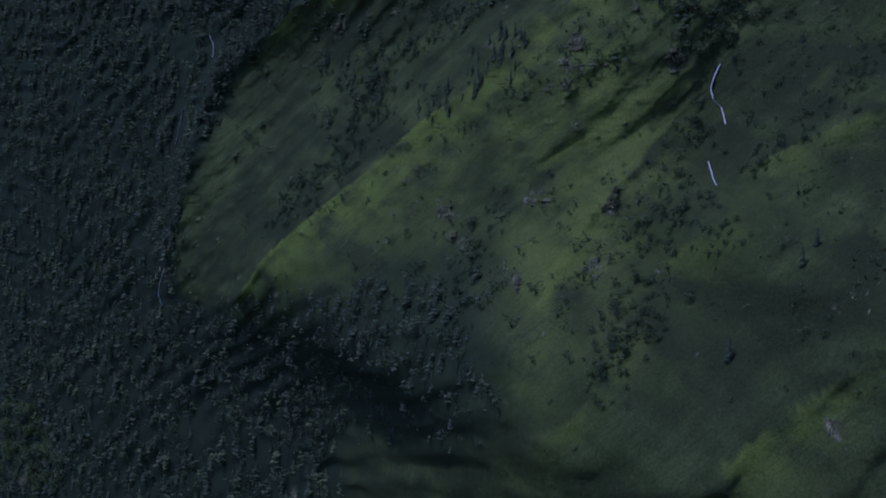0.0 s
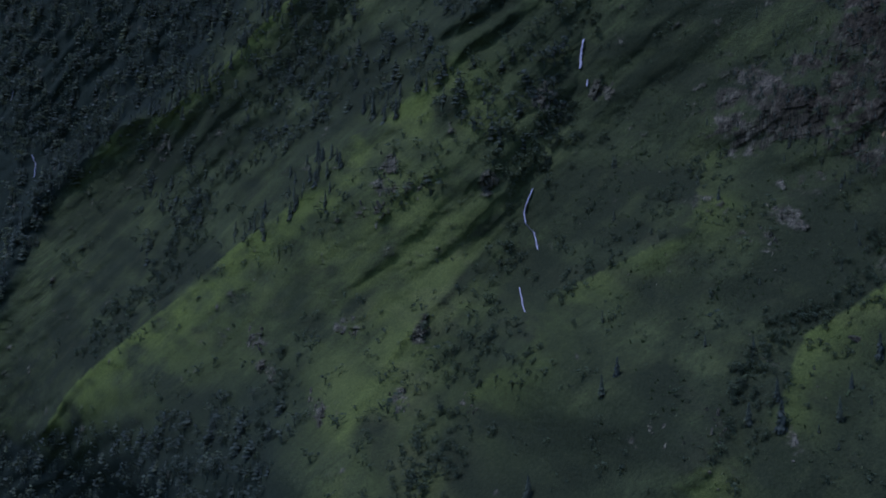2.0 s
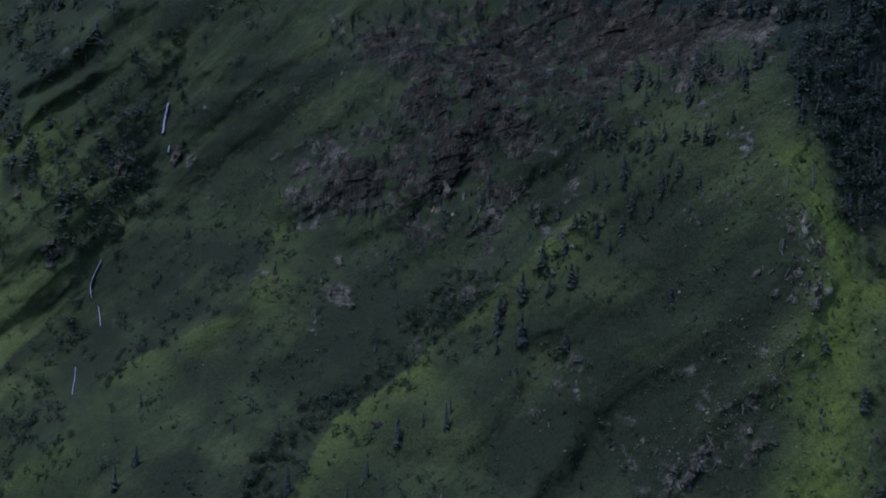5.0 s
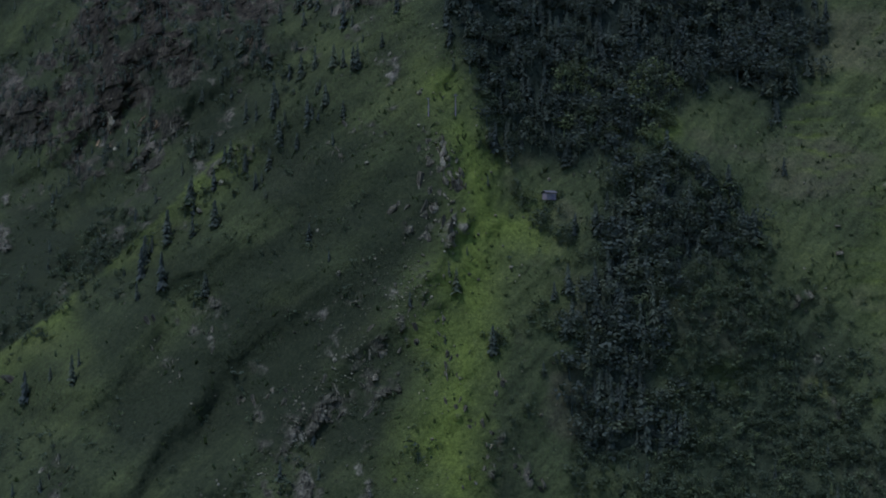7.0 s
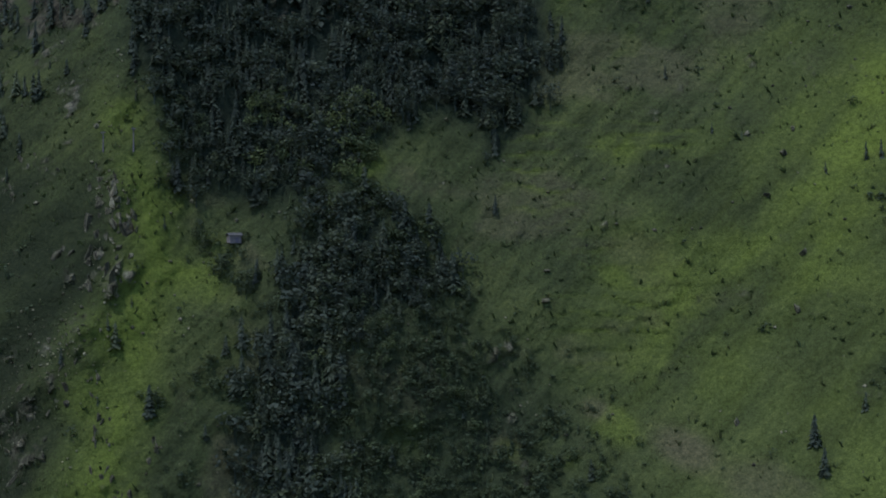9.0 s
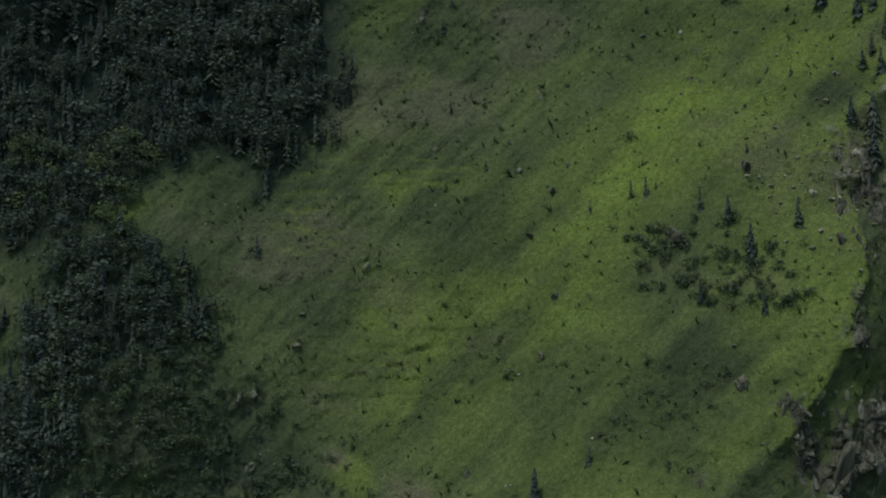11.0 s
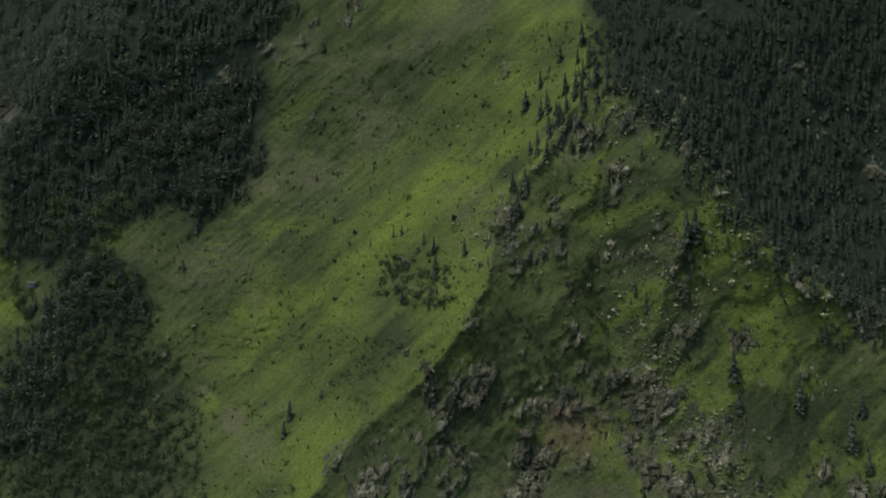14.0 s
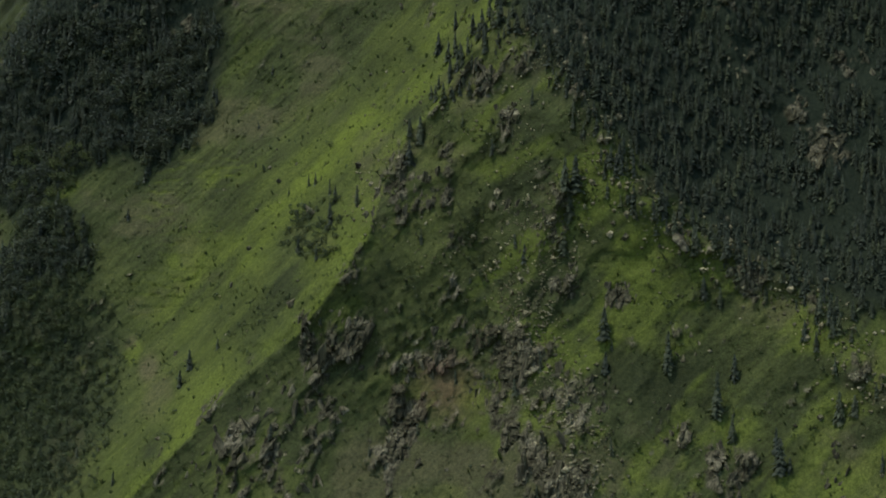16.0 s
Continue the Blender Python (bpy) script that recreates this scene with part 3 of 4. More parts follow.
def broad_relief(x, z):
    """How far the large folds and crags stand out from the smooth sheet."""
    far = np.clip((70 - x) / 40, 0, 1)
    out = 1.3 * fbm(x / 16, z / 16, 3, 4) + far * 4.2 * (far_ribs(x, z) - 0.5)
    wavy_x, wavy_z = x + 1.6 * fbm(x / 7, z / 7, 61, 3), z + 1.6 * fbm(x / 7, z / 7, 62, 3)
    for line, stand, left, right in FOLDS:
        d, side = beside(0.7 * x + 0.3 * wavy_x, 0.7 * z + 0.3 * wavy_z, line) if line is CREST_MEADOW or line is CREST_HUT else beside(wavy_x, wavy_z, line)
        out = out + stand * np.exp(-d / (left + (right - left) * np.clip(0.5 + 0.5 * side, 0, 1)))
    flutes = ridged((x - 0.15 * z) / 5.0, z / 16, 58, 4) - 0.5
    return out + inside(x, z, CLIFF, 6) * 5.5 * flutes


def relief(x, z):
    """How far the ground stands out from the smooth sheet."""
    far = np.clip((70 - x) / 40, 0, 1)
    r = rocky(x, z)
    out = broad_relief(x, z) + 0.24 * fbm(x / 2.4, z / 2.4, 9, 4)
    out = out + (1 - far) * (1.2 - 0.5 * np.clip((150 - x) / 20, 0, 1)) * (ridged((x - 1.0 * z) / 9 + 0.8 * fbm(x / 9, z / 9, 27, 3), (z + 0.8 * x) / 35, 25, 4) - 0.5)
    out = out + (between(x) * 2.4 + far * 1.9) * (mid_ribs(x, z) - 0.5) * (1 - 0.8 * np.exp(-((beside(x, z, GULLY_STREAM)[0] / 14) ** 2)))
    rills = ridged((x - 0.95 * z) / 2.2 + 0.6 * fbm(x / 5, z / 5, 63, 3), (z + 0.9 * x) / 22, 64, 3) - 0.5
    out = out + (0.34 + 0.5 * far + 0.3 * between(x)) * np.clip((x + 70) / 30, 0, 1) * rills * np.where(x < 195, 1, 0.5)
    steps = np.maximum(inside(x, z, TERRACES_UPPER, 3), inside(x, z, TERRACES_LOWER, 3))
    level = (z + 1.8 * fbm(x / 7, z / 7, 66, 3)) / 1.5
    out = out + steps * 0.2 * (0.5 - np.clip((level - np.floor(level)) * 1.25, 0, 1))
    big, _, joint = blocks((x - 0.35 * z) / 1.7, z / 2.7, 210)
    small, _, crack = blocks((x - 0.35 * z) / 0.7, z / 1.2, 220)
    return out + r * (1 + 0.8 * far) * (0.15 + 0.8 * big + 0.45 * small - 0.3 * joint - 0.15 * crack)


LAND_AT, LAND_W = land_weights()


def ground_y(x, z):
    x, z = np.asarray(x, float), np.asarray(z, float)
    return slope_y(x, z) - relief(x, z)


WOODS = [FOREST_HEAD, FOREST_UPPER, FOREST_LOWER, FOREST_FLANK, FOREST_LEFT]


def lines(*runs):
    """Coordinates with a step of their own in each run: start, end, step."""
    return np.concatenate([np.arange(a, b, s) for a, b, s in runs])


def mesh_data(name, verts, faces, mat, smooth=False):
    me = bpy.data.meshes.new(name)
    faces = np.asarray(faces, np.int32)
    me.vertices.add(len(verts))
    me.vertices.foreach_set("co", np.asarray(verts, np.float32).ravel())
    me.loops.add(faces.size)
    me.loops.foreach_set("vertex_index", faces.ravel())
    me.polygons.add(len(faces))
    me.polygons.foreach_set("loop_start", np.arange(0, faces.size, faces.shape[1], dtype=np.int32))
    me.update(calc_edges=True)
    me.polygons.foreach_set("use_smooth", np.full(len(faces), smooth))
    me.materials.append(mat)
    return me


def build_ground():
    xs = lines((-420, -130, 8), (-130, -60, 1.1), (-60, 50, 0.7), (50, 165, 0.34), (165, 262, 0.27), (262, 420, 6))
    zs = lines((-230, -140, 5), (-140, -96, 2.5), (-96, -34, 0.8), (-34, 46, 0.29), (46, 70, 0.8), (70, 240, 5))
    x, z = np.meshgrid(xs, zs)
    y = ground_y(x, z)
    n = len(xs)
    i = (np.arange(len(zs) - 1)[:, None] * n + np.arange(n - 1)).ravel()
    me = mesh_data("ground", np.stack([x, y, z], -1).reshape(-1, 3), np.stack([i, i + 1, i + n + 1, i + n], 1), LAND, True)
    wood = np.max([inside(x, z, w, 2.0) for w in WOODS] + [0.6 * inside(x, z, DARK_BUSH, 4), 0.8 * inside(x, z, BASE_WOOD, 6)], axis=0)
    n1, n2 = fbm(x / 11, z / 8, 70, 5), fbm(x / 6, z / 5, 80, 5)
    meadow = np.clip((x - 150) / 20, 0, 1)
    streak = fbm((x - z) / 2.5, (x + z) / 18, 83, 4)

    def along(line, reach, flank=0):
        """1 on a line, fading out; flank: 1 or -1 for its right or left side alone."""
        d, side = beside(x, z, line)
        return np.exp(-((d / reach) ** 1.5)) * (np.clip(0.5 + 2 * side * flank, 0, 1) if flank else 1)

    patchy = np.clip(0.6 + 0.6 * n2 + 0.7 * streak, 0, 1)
    # Fresh grass left of the meadow crest, with its sunlit look painted in.
    lush_lit = np.maximum(along(CREST_MEADOW, 8, -1) * 0.75, along(LUSH_BAND, 4.5)) * patchy
    # Hut crest: lighter grass of its own, raised further to stand for sun.
    lush_lit = np.maximum(lush_lit, inside(x, z, LUSH_LIT_CREST, 2) * np.clip(0.5 + 1.0 * n2 + 0.4 * streak, 0, 0.85))
    lush_lit = np.maximum(lush_lit, spots(x, z, LUSH_MEADOW + LUSH_HUT + LUSH_SPUR + LUSH_SHOULDER, 1.0) * np.clip(0.35 + 1.0 * n2 + streak, 0, 0.6))
    # The lit flank of each rib, painted as brighter grass on its left side alone.
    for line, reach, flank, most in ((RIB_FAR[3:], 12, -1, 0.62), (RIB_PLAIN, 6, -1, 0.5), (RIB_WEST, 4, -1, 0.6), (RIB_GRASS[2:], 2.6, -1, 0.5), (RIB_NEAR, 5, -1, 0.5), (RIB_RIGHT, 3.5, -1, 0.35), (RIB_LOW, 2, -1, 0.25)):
        lush_lit = np.maximum(lush_lit, along(line, reach, flank) * most * np.clip(0.55 + 1.4 * n2 + 0.6 * streak, 0, 1))
    # Terraces: brighter green towards the upper part of each step.
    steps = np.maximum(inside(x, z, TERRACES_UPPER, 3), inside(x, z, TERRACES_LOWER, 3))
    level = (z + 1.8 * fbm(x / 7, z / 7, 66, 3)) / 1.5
    lush_lit = np.maximum(lush_lit, steps * np.clip((level - np.floor(level) - 0.6) * 3, 0, 1) * np.clip(0.3 + 1.5 * n2, 0, 0.7))
    lush_lit = np.maximum(lush_lit, np.clip((n2 + streak - 0.3) * 1.0, 0, 0.22) * meadow)
    lush_lit = np.maximum(lush_lit, np.clip((n2 + streak - 0.05) * 1.2, 0, 0.5) * np.clip((x - 206) / 6, 0, 1))
    # Sunlight between cloud shadows, put into the colour as lush and dry grass.
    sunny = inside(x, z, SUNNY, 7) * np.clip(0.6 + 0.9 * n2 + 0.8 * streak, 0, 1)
    lush_lit = np.maximum(lush_lit, 0.42 * sunny)
    # Cloud shade painted left of the hut crest, left out of the sunny zone.
    heath_shade = (1 - 0.8 * sunny) * np.clip((128 - x) / 6, 0, 1) * np.clip(0.72 + 0.9 * n1 + 0.5 * streak, 0, 1) * (1 - np.clip(lush_lit * 1.4, 0, 1))
    heath_shade = np.maximum(heath_shade, meadow * np.clip(0.15 - 0.8 * n1 - 0.6 * streak, 0, 0.55) * (1 - lush_lit))
    rust = np.exp(-((x - 206) ** 2 + (z + 12) ** 2) / 10) * 0.45
    dry = np.clip(np.maximum(np.maximum(np.clip(n1 * 1.6 - 0.3, 0, 0.4), 0.15 * sunny), spots(x, z, YELLOW) * 0.8), 0, 0.9)
    values = {"rock": rocky(x, z), "wood": wood, "dry": dry, "lush_lit": np.clip(lush_lit, 0, 0.9), "heath_shade": heath_shade, "rust": rust, "dark": inside(x, z, CLIFF, 5)}
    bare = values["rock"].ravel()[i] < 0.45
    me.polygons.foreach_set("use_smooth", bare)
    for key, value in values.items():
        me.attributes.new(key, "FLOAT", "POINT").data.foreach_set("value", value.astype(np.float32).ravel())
    tagged(new("ground", me), "steep green mountainside of grass and weathered rock", "mountainside", kind="structure")
    floor = bpy.data.meshes.new("valley_floor")
    floor.from_pydata([(-4500, -4500, -226), (4500, -4500, -138), (4500, 4500, -226), (-4500, 4500, -226)], [], [(0, 1, 2, 3)])
    floor.materials.append(LAND)
    tagged(new("valley_floor", floor), "grassy valley floor far below the slopes", "ground", kind="structure")


build_ground()


# Waterfalls: where the water runs.
FALL_TOP = [(73.7, 37.3), (73.1, 34.4), (72.5, 31.3)]
FALL_TOP_LOW = [(73.5, 28.9), (73.3, 27.6)]
FALL_UPPER = [(61.5, 7.6), (60.4, 5.1), (59.8, 3.1), (59.9, 1.0), (60.9, -0.5), (61.0, -2.0), (61.0, -3.6)]
FALL_LOWER = [(56.9, -10.3), (56.5, -12.1), (55.6, -14.0)]
FALL_WEST_TOP = [(-63.7, 24.7), (-61.7, 20.1), (-61.8, 16.8)]
FALL_WEST_MID = [(-72.6, -0.8), (-73.3, -4.7), (-74.0, -9.4), (-74.8, -12.4)]
FALL_WEST_LOW = [(-76.6, -52.1), (-78.4, -57.8), (-78.7, -61.2), (-77.8, -64.4)]
FALL_FAR = [(-73.3, 48.3), (-74.0, 43.8)]
FALLS = [FALL_TOP, FALL_TOP_LOW, FALL_UPPER, FALL_LOWER, FALL_WEST_TOP, FALL_WEST_MID, FALL_WEST_LOW, FALL_FAR]


def wet(x, z, reach=2.2):
    """Whether a place is in the water's way, or just below it."""
    near = np.full(np.shape(x), 1e9)
    for line in FALLS:
        for up in (0, 2.5):
            near = np.minimum(near, beside(x, z + up, line)[0])
    return near < reach


# Trees.
def conifer_template(rng, tiers, spokes, droop=0.5, width=0.2, spray=0.3):
    """A fir one metre high: verts, triangles, and which verts are trunk."""
    v, f = [], []
    for k in range(4):
        a = k * math.tau / 4
        v.append((0.016 * math.cos(a), 0.016 * math.sin(a), 0.0))
    v.append((0, 0, 0.97))
    f += [(k, (k + 1) % 4, 4) for k in range(4)]
    trunk = len(f)
    for t in range(tiers):
        h = 0.10 + 0.86 * (t / (tiers - 1)) ** 0.9
        reach = width * (1.04 - h) ** 0.8 * rng.uniform(0.82, 1.12) + 0.012
        for s in range(spokes):
            a = (s + 0.5 * (t % 2) + rng.uniform(-0.3, 0.3)) * math.tau / spokes
            r = reach * rng.uniform(0.5, 1.25)
            w = spray * r * rng.uniform(0.7, 1.2)
            h = 0.08 + 0.88 * (t / (tiers - 1)) ** 0.9 + rng.uniform(-0.04, 0.04)
            ca, sa = math.cos(a), math.sin(a)
            top, mid, low = h + 0.02, h - droop * r * 0.25, h - droop * r * rng.uniform(0.8, 1.3)
            b = len(v)
            v += [(0.1 * r * ca, 0.1 * r * sa, top + 0.02), (0.6 * r * ca - w * sa, 0.6 * r * sa + w * ca, mid - 0.03), (r * ca, r * sa, low), (0.6 * r * ca + w * sa, 0.6 * r * sa - w * ca, mid - 0.03)]
            f += [(b, b + 1, b + 2), (b, b + 2, b + 3)]
    return np.array(v), np.array(f), trunk


def leafy_template(rng, leaves, lobes=6, tall=True):
    """A broadleaf tree or bush one metre high, of many small leaf sprays on short limbs."""
    v, f = [], []
    base = 0.3 if tall else 0.05
    for k in range(4):
        a = k * math.tau / 4
        v.append((0.025 * math.cos(a), 0.025 * math.sin(a), 0.0))
    v.append((0.01, 0.0, 0.75))
    f += [(k, (k + 1) % 4, 4) for k in range(4)]
    centres = [(rng.uniform(-0.2, 0.2), rng.uniform(-0.2, 0.2), rng.uniform(base + 0.15, 0.85), rng.uniform(0.13, 0.23)) for _ in range(lobes)]
    for cx, cy, cz, _ in centres[:4]:
        b = len(v)
        v += [(0.012, 0, base), (-0.012, 0.006, base), (cx, cy, cz)]
        f.append((b, b + 1, b + 2))
    trunk = len(f)
    for n in range(leaves):
        cx, cy, cz, r = centres[n % lobes]
        d = Vector((rng.gauss(0, 1), rng.gauss(0, 1), rng.gauss(0.25, 1))).normalized()
        p = Vector((cx, cy, cz)) + d * r * rng.uniform(0.75, 1.1)
        u = d.orthogonal().normalized()
        u.rotate(Matrix.Rotation(rng.uniform(0, 6.28), 3, d))
        w = d.cross(u)
        s = rng.uniform(0.035, 0.065) * (80 / leaves) ** 0.3
        b = len(v)
        v += [tuple(p + u * s), tuple(p + w * s * 0.8 + d * 0.02), tuple(p - u * s), tuple(p - w * s * 0.8 - d * 0.01)]
        f += [(b, b + 1, b + 2), (b, b + 2, b + 3)]
    return np.array(v), np.array(f), trunk


TREE_RNG = random.Random(5)
FIRS = [conifer_template(TREE_RNG, 14, 7, d, w) for w, d in ((0.15, 0.8), (0.19, 0.6), (0.22, 0.7), (0.2, 0.9))]
SMALL_FIRS = [conifer_template(TREE_RNG, 10, 7, 0.7, w) for w in (0.18, 0.22)]
BROADLEAVES = [leafy_template(TREE_RNG, 130, 8) for _ in range(3)]
BUSHES = [leafy_template(TREE_RNG, 64, 8, False) for _ in range(3)]
SHRUBS = [leafy_template(TREE_RNG, 24, 5, False) for _ in range(3)]


def merged(name, templates, places, heights, seed, mat, spread=1.0, label="", category="", bright=0.0):
    """Many plants, joined into one object of kind stuff. A tint and a turn of its own for each."""
    rng = np.random.default_rng(seed)
    which = rng.integers(0, len(templates), len(places))
    allv, allf, tints, start = [], [], [], 0
    for k, (tv, tf, _) in enumerate(templates):
        at = places[which == k]
        if not len(at):
            continue
        h = heights[which == k][:, None]
        a = rng.uniform(0, math.tau, len(at))[:, None]
        lean = rng.normal(0, 0.03, (len(at), 2))
        fat = spread * rng.uniform(0.8, 1.25, (len(at), 1))
        x = (tv[:, 0] * np.cos(a) - tv[:, 1] * np.sin(a)) * h * fat + lean[:, :1] * tv[:, 2] * h
        y = (tv[:, 0] * np.sin(a) + tv[:, 1] * np.cos(a)) * h * fat + lean[:, 1:] * tv[:, 2] * h
        z = tv[:, 2] * h
        v = np.stack([x + at[:, :1], y + at[:, 1:2], z + at[:, 2:]], -1)
        f = tf[None] + (np.arange(len(at)) * len(tv))[:, None, None] + start
        allv.append(v.reshape(-1, 3)), allf.append(f.reshape(-1, 3))
        tints.append(np.repeat(np.clip(rng.beta(1.6, 2.6, len(at)) + bright, 0, 1), len(tv)))
        start += len(at) * len(tv)
    me = mesh_data(name, np.concatenate(allv), np.concatenate(allf), mat)
    me.attributes.new("tint", "FLOAT", "POINT").data.foreach_set("value", np.concatenate(tints).astype(np.float32))
    return tagged(new(name, me), label, category, kind="stuff")


def scatter(outline, gap, seed, clearings=0.0, soft=3.0):
    """Places on the ground within an outline, about gap apart and uneven."""
    rng = np.random.default_rng(seed)
    p = np.array(outline, float)
    (x0, z0), (x1, z1) = p.min(0), p.max(0)
    count = int((x1 - x0) * (z1 - z0) / gap**2)
    x, z = rng.uniform(x0, x1, count), rng.uniform(z0, z1, count)
    keep = inside(x, z, outline, soft) > rng.uniform(0.2, 0.8, x.size)
    keep &= fbm(x / 9, z / 9, seed + 90, 3) > clearings - 0.6
    keep &= ~wet(x, z) & (spots(x, z, FLANK_ROCKS + UPPER_ROCKS, 0.85) + spots(x, z + 1.5, FLANK_ROCKS + UPPER_ROCKS, 0.8) < 0.7)
    x, z = x[keep], z[keep]
    return np.stack([x, ground_y(x, z) + 0.02, z - 0.12], 1)


def wood(name, outline, gap, seed, height, templates, mat, clearings=0.0, label="", bright=0.0, spread=1.0):
    places = scatter(outline, gap, seed, clearings)
    tall = height * np.random.default_rng(seed + 1).uniform(0.5, 1.2, len(places))
    return merged(name, templates, places, tall, seed, mat, spread, label, "trees", bright)



MIXED = FIRS + BROADLEAVES
FAR_TREES = [conifer_template(TREE_RNG, 7, 5, 0.6, 0.22, 0.5), leafy_template(TREE_RNG, 32, 7), leafy_template(TREE_RNG, 32, 6)]
wood("fir_forest", FOREST_UPPER, 0.95, 11, 2.7, MIXED, NEEDLES, 0.2, "dense dark fir forest on the steep slope", 0.0, 1.25)
wood("fir_forest", FOREST_LOWER, 0.92, 12, 3.0, MIXED, NEEDLES, 0.02, "dense dark fir forest on the steep slope", 0.0, 1.25)
wood("fir_forest", FOREST_FLANK, 0.92, 13, 2.1, SMALL_FIRS + FIRS[:1], NEEDLES, 0.15, "dark fir forest behind the rocky spur", 0.0, 1.5)
wood("fir_forest", FOREST_LEFT, 1.45, 14, 3.3, SMALL_FIRS + SMALL_FIRS + BROADLEAVES[:2], NEEDLES, 0.1, "dense dark fir forest on the steep slope", 0.0, 1.3)
wood("fir_forest", FOREST_HEAD, 2.6, 15, 4.8, FAR_TREES, NEEDLES, 0.25, "dark forest at the head of the valley", 0.2, 1.6)
wood("fir_forest", DARK_SLOPE, 2.4, 17, 3.8, FAR_TREES, NEEDLES, 0.45, "dark forest in the folds of the far slope", 0.0, 1.5)
wood("fir_forest", BASE_WOOD, 2.0, 18, 3.4, FAR_TREES, NEEDLES, 0.3, "dark forest at the foot of the far slope", 0.1, 1.6)
wood("broadleaf_trees", NEAR_CLUMP, 2.8, 19, 7.0, BROADLEAVES, LEAVES, 0.2, "light green broadleaf trees above the valley floor", 0.35, 1.3)
wood("bushes", HUT_BUSHES, 1.5, 28, 1.5, BUSHES + BROADLEAVES[:1], LEAVES, 0.25, "dark green bushes beside the grassy crest", 0.0, 1.5)
wood("cliff_trees", CLIFF, 1.2, 16, 1.8, SMALL_FIRS + BUSHES + BUSHES, NEEDLES, 0.4, "scattered firs and bushes clinging to the dark cliff")
wood("broadleaf_trees", SPINNEY, 1.1, 21, 2.4, BROADLEAVES, LEAVES, 0.1, "lighter green broadleaf trees among the firs", 0.6, 1.2)
wood("thicket", THICKET, 1.0, 22, 0.9, BUSHES + BROADLEAVES[:1], LEAVES, 0.2, "green bushes and small trees on the lower slope", 0.2, 1.5)
wood("thicket", THICKET_LEFT, 1.2, 23, 1.5, BUSHES + BROADLEAVES[:1], LEAVES, 0.2, "green bushes and small trees on the lower slope", 0.05, 1.4)
wood("thicket", DARK_BUSH, 0.9, 29, 1.5, BUSHES + BROADLEAVES + SMALL_FIRS[:1], LEAVES, 0.12, "dark bushes and small trees below the forest", 0.05, 1.5)
wood("bushes", BUSHES_BOWL, 0.6, 24, 1.15, BUSHES, LEAVES, -0.3, "cluster of dark green bushes on the meadow", 0.0, 1.6)
wood("bushes", BUSHES_LOW, 0.85, 25, 0.8, BUSHES, LEAVES, 0.3, "cluster of dark green bushes on the meadow", 0.0, 1.6)
wood("bushes", SPUR_THICKET, 1.2, 26, 1.0, BUSHES, LEAVES, 0.35, "dark green bushes in the gully of the spur", 0.0, 1.6)
wood("bushes", GULLY_BUSH, 2.2, 27, 2.6, BUSHES, LEAVES, 0.3, "dark bushes along the stream gully", -0.1, 1.8)



def belt(name, line, reach, gap, seed, height, label, bright=0.0, templates=None, mat=None):
    """Bushes along a gully."""
    rng = np.random.default_rng(seed)
    p = np.array(line, float)
    steps = np.linspace(0, len(p) - 1, int(np.hypot(*np.diff(p, axis=0).T).sum() / gap))
    x = np.interp(steps, range(len(p)), p[:, 0]) + rng.normal(0, reach, len(steps))
    z = np.interp(steps, range(len(p)), p[:, 1]) + rng.normal(0, reach, len(steps))
    keep = fbm(x / 8, z / 8, seed, 3) > -0.15
    keep &= ~wet(x, z)
    x, z = x[keep], z[keep]
    at = np.stack([x, ground_y(x, z), z - 0.1], 1)
    merged(name, templates or BUSHES + BROADLEAVES[:1], at, height * rng.uniform(0.5, 1.4, len(x)), seed, mat or LEAVES, 1.2 if templates else 1.6, label, "trees" if templates else "bushes", bright)


belt("bushes", GULLY_CLIFF, 0.7, 0.16, 61, 1.2, "dark bushes filling the gully below the cliff", -0.1)
belt("bushes", GULLY_STREAM, 2.0, 0.3, 62, 1.6, "dark bushes along the stream gully", -0.1)
belt("bushes", GULLY_DARK, 3.0, 0.3, 63, 2.2, "dark bushes filling the far gully", -0.15)
for band, size in ((BAND_STREAM, 2.0), (BAND_RIB, 2.0), (BAND_FOOT, 2.4), (BAND_LOW, 2.4), (BAND_BELOW, 1.3)):
    belt("bushes", band, 1.3, 0.35, 72 + round(size * 10), size * 0.65, "dark bushes filling a gully of the slope", -0.1)
belt("bushes", GULLY_FOREST, 1.6, 0.34, 64, 1.4, "dark bushes in the gully beside the forest", -0.05)
belt("bushes", GULLY_SPUR, 1.0, 0.25, 65, 0.8, "dark green bushes in the gully of the spur", 0.0)
belt("small_firs", CREST_MEADOW[7:], 1.3, 0.35, 66, 2.4, "dark firs along the top of the spur", 0.0, FIRS, NEEDLES)
belt("small_firs", CREST_FOREST, 1.2, 0.5, 67, 2.2, "dark firs along the forest edge of the spur", 0.0, FIRS, NEEDLES)
belt("small_firs", RIB_FAR[3:9], 2.2, 0.7, 69, 3.2, "dark firs along the far grassy rib", 0.0, SMALL_FIRS, NEEDLES)
belt("small_firs", RIB_WEST, 2.0, 0.8, 70, 3.4, "dark firs along the far forest edge", 0.0, SMALL_FIRS, NEEDLES)
belt("small_firs", [(112.0, 22.0), (117.2, 24.8), (122.5, 28.5), (128.0, 31.5)], 1.6, 0.35, 71, 2.4, "dark firs below the cliff", 0.0, FIRS, NEEDLES)
belt("small_firs", RIB_GRASS[:4], 2.6, 0.5, 68, 2.2, "dark firs scattered along the grassy rib", 0.0, FIRS, NEEDLES)

NEAR_SLOPES = [(62, -34), (62, 6), (90, 30), (130, 45), (258, 45), (262, -34)]
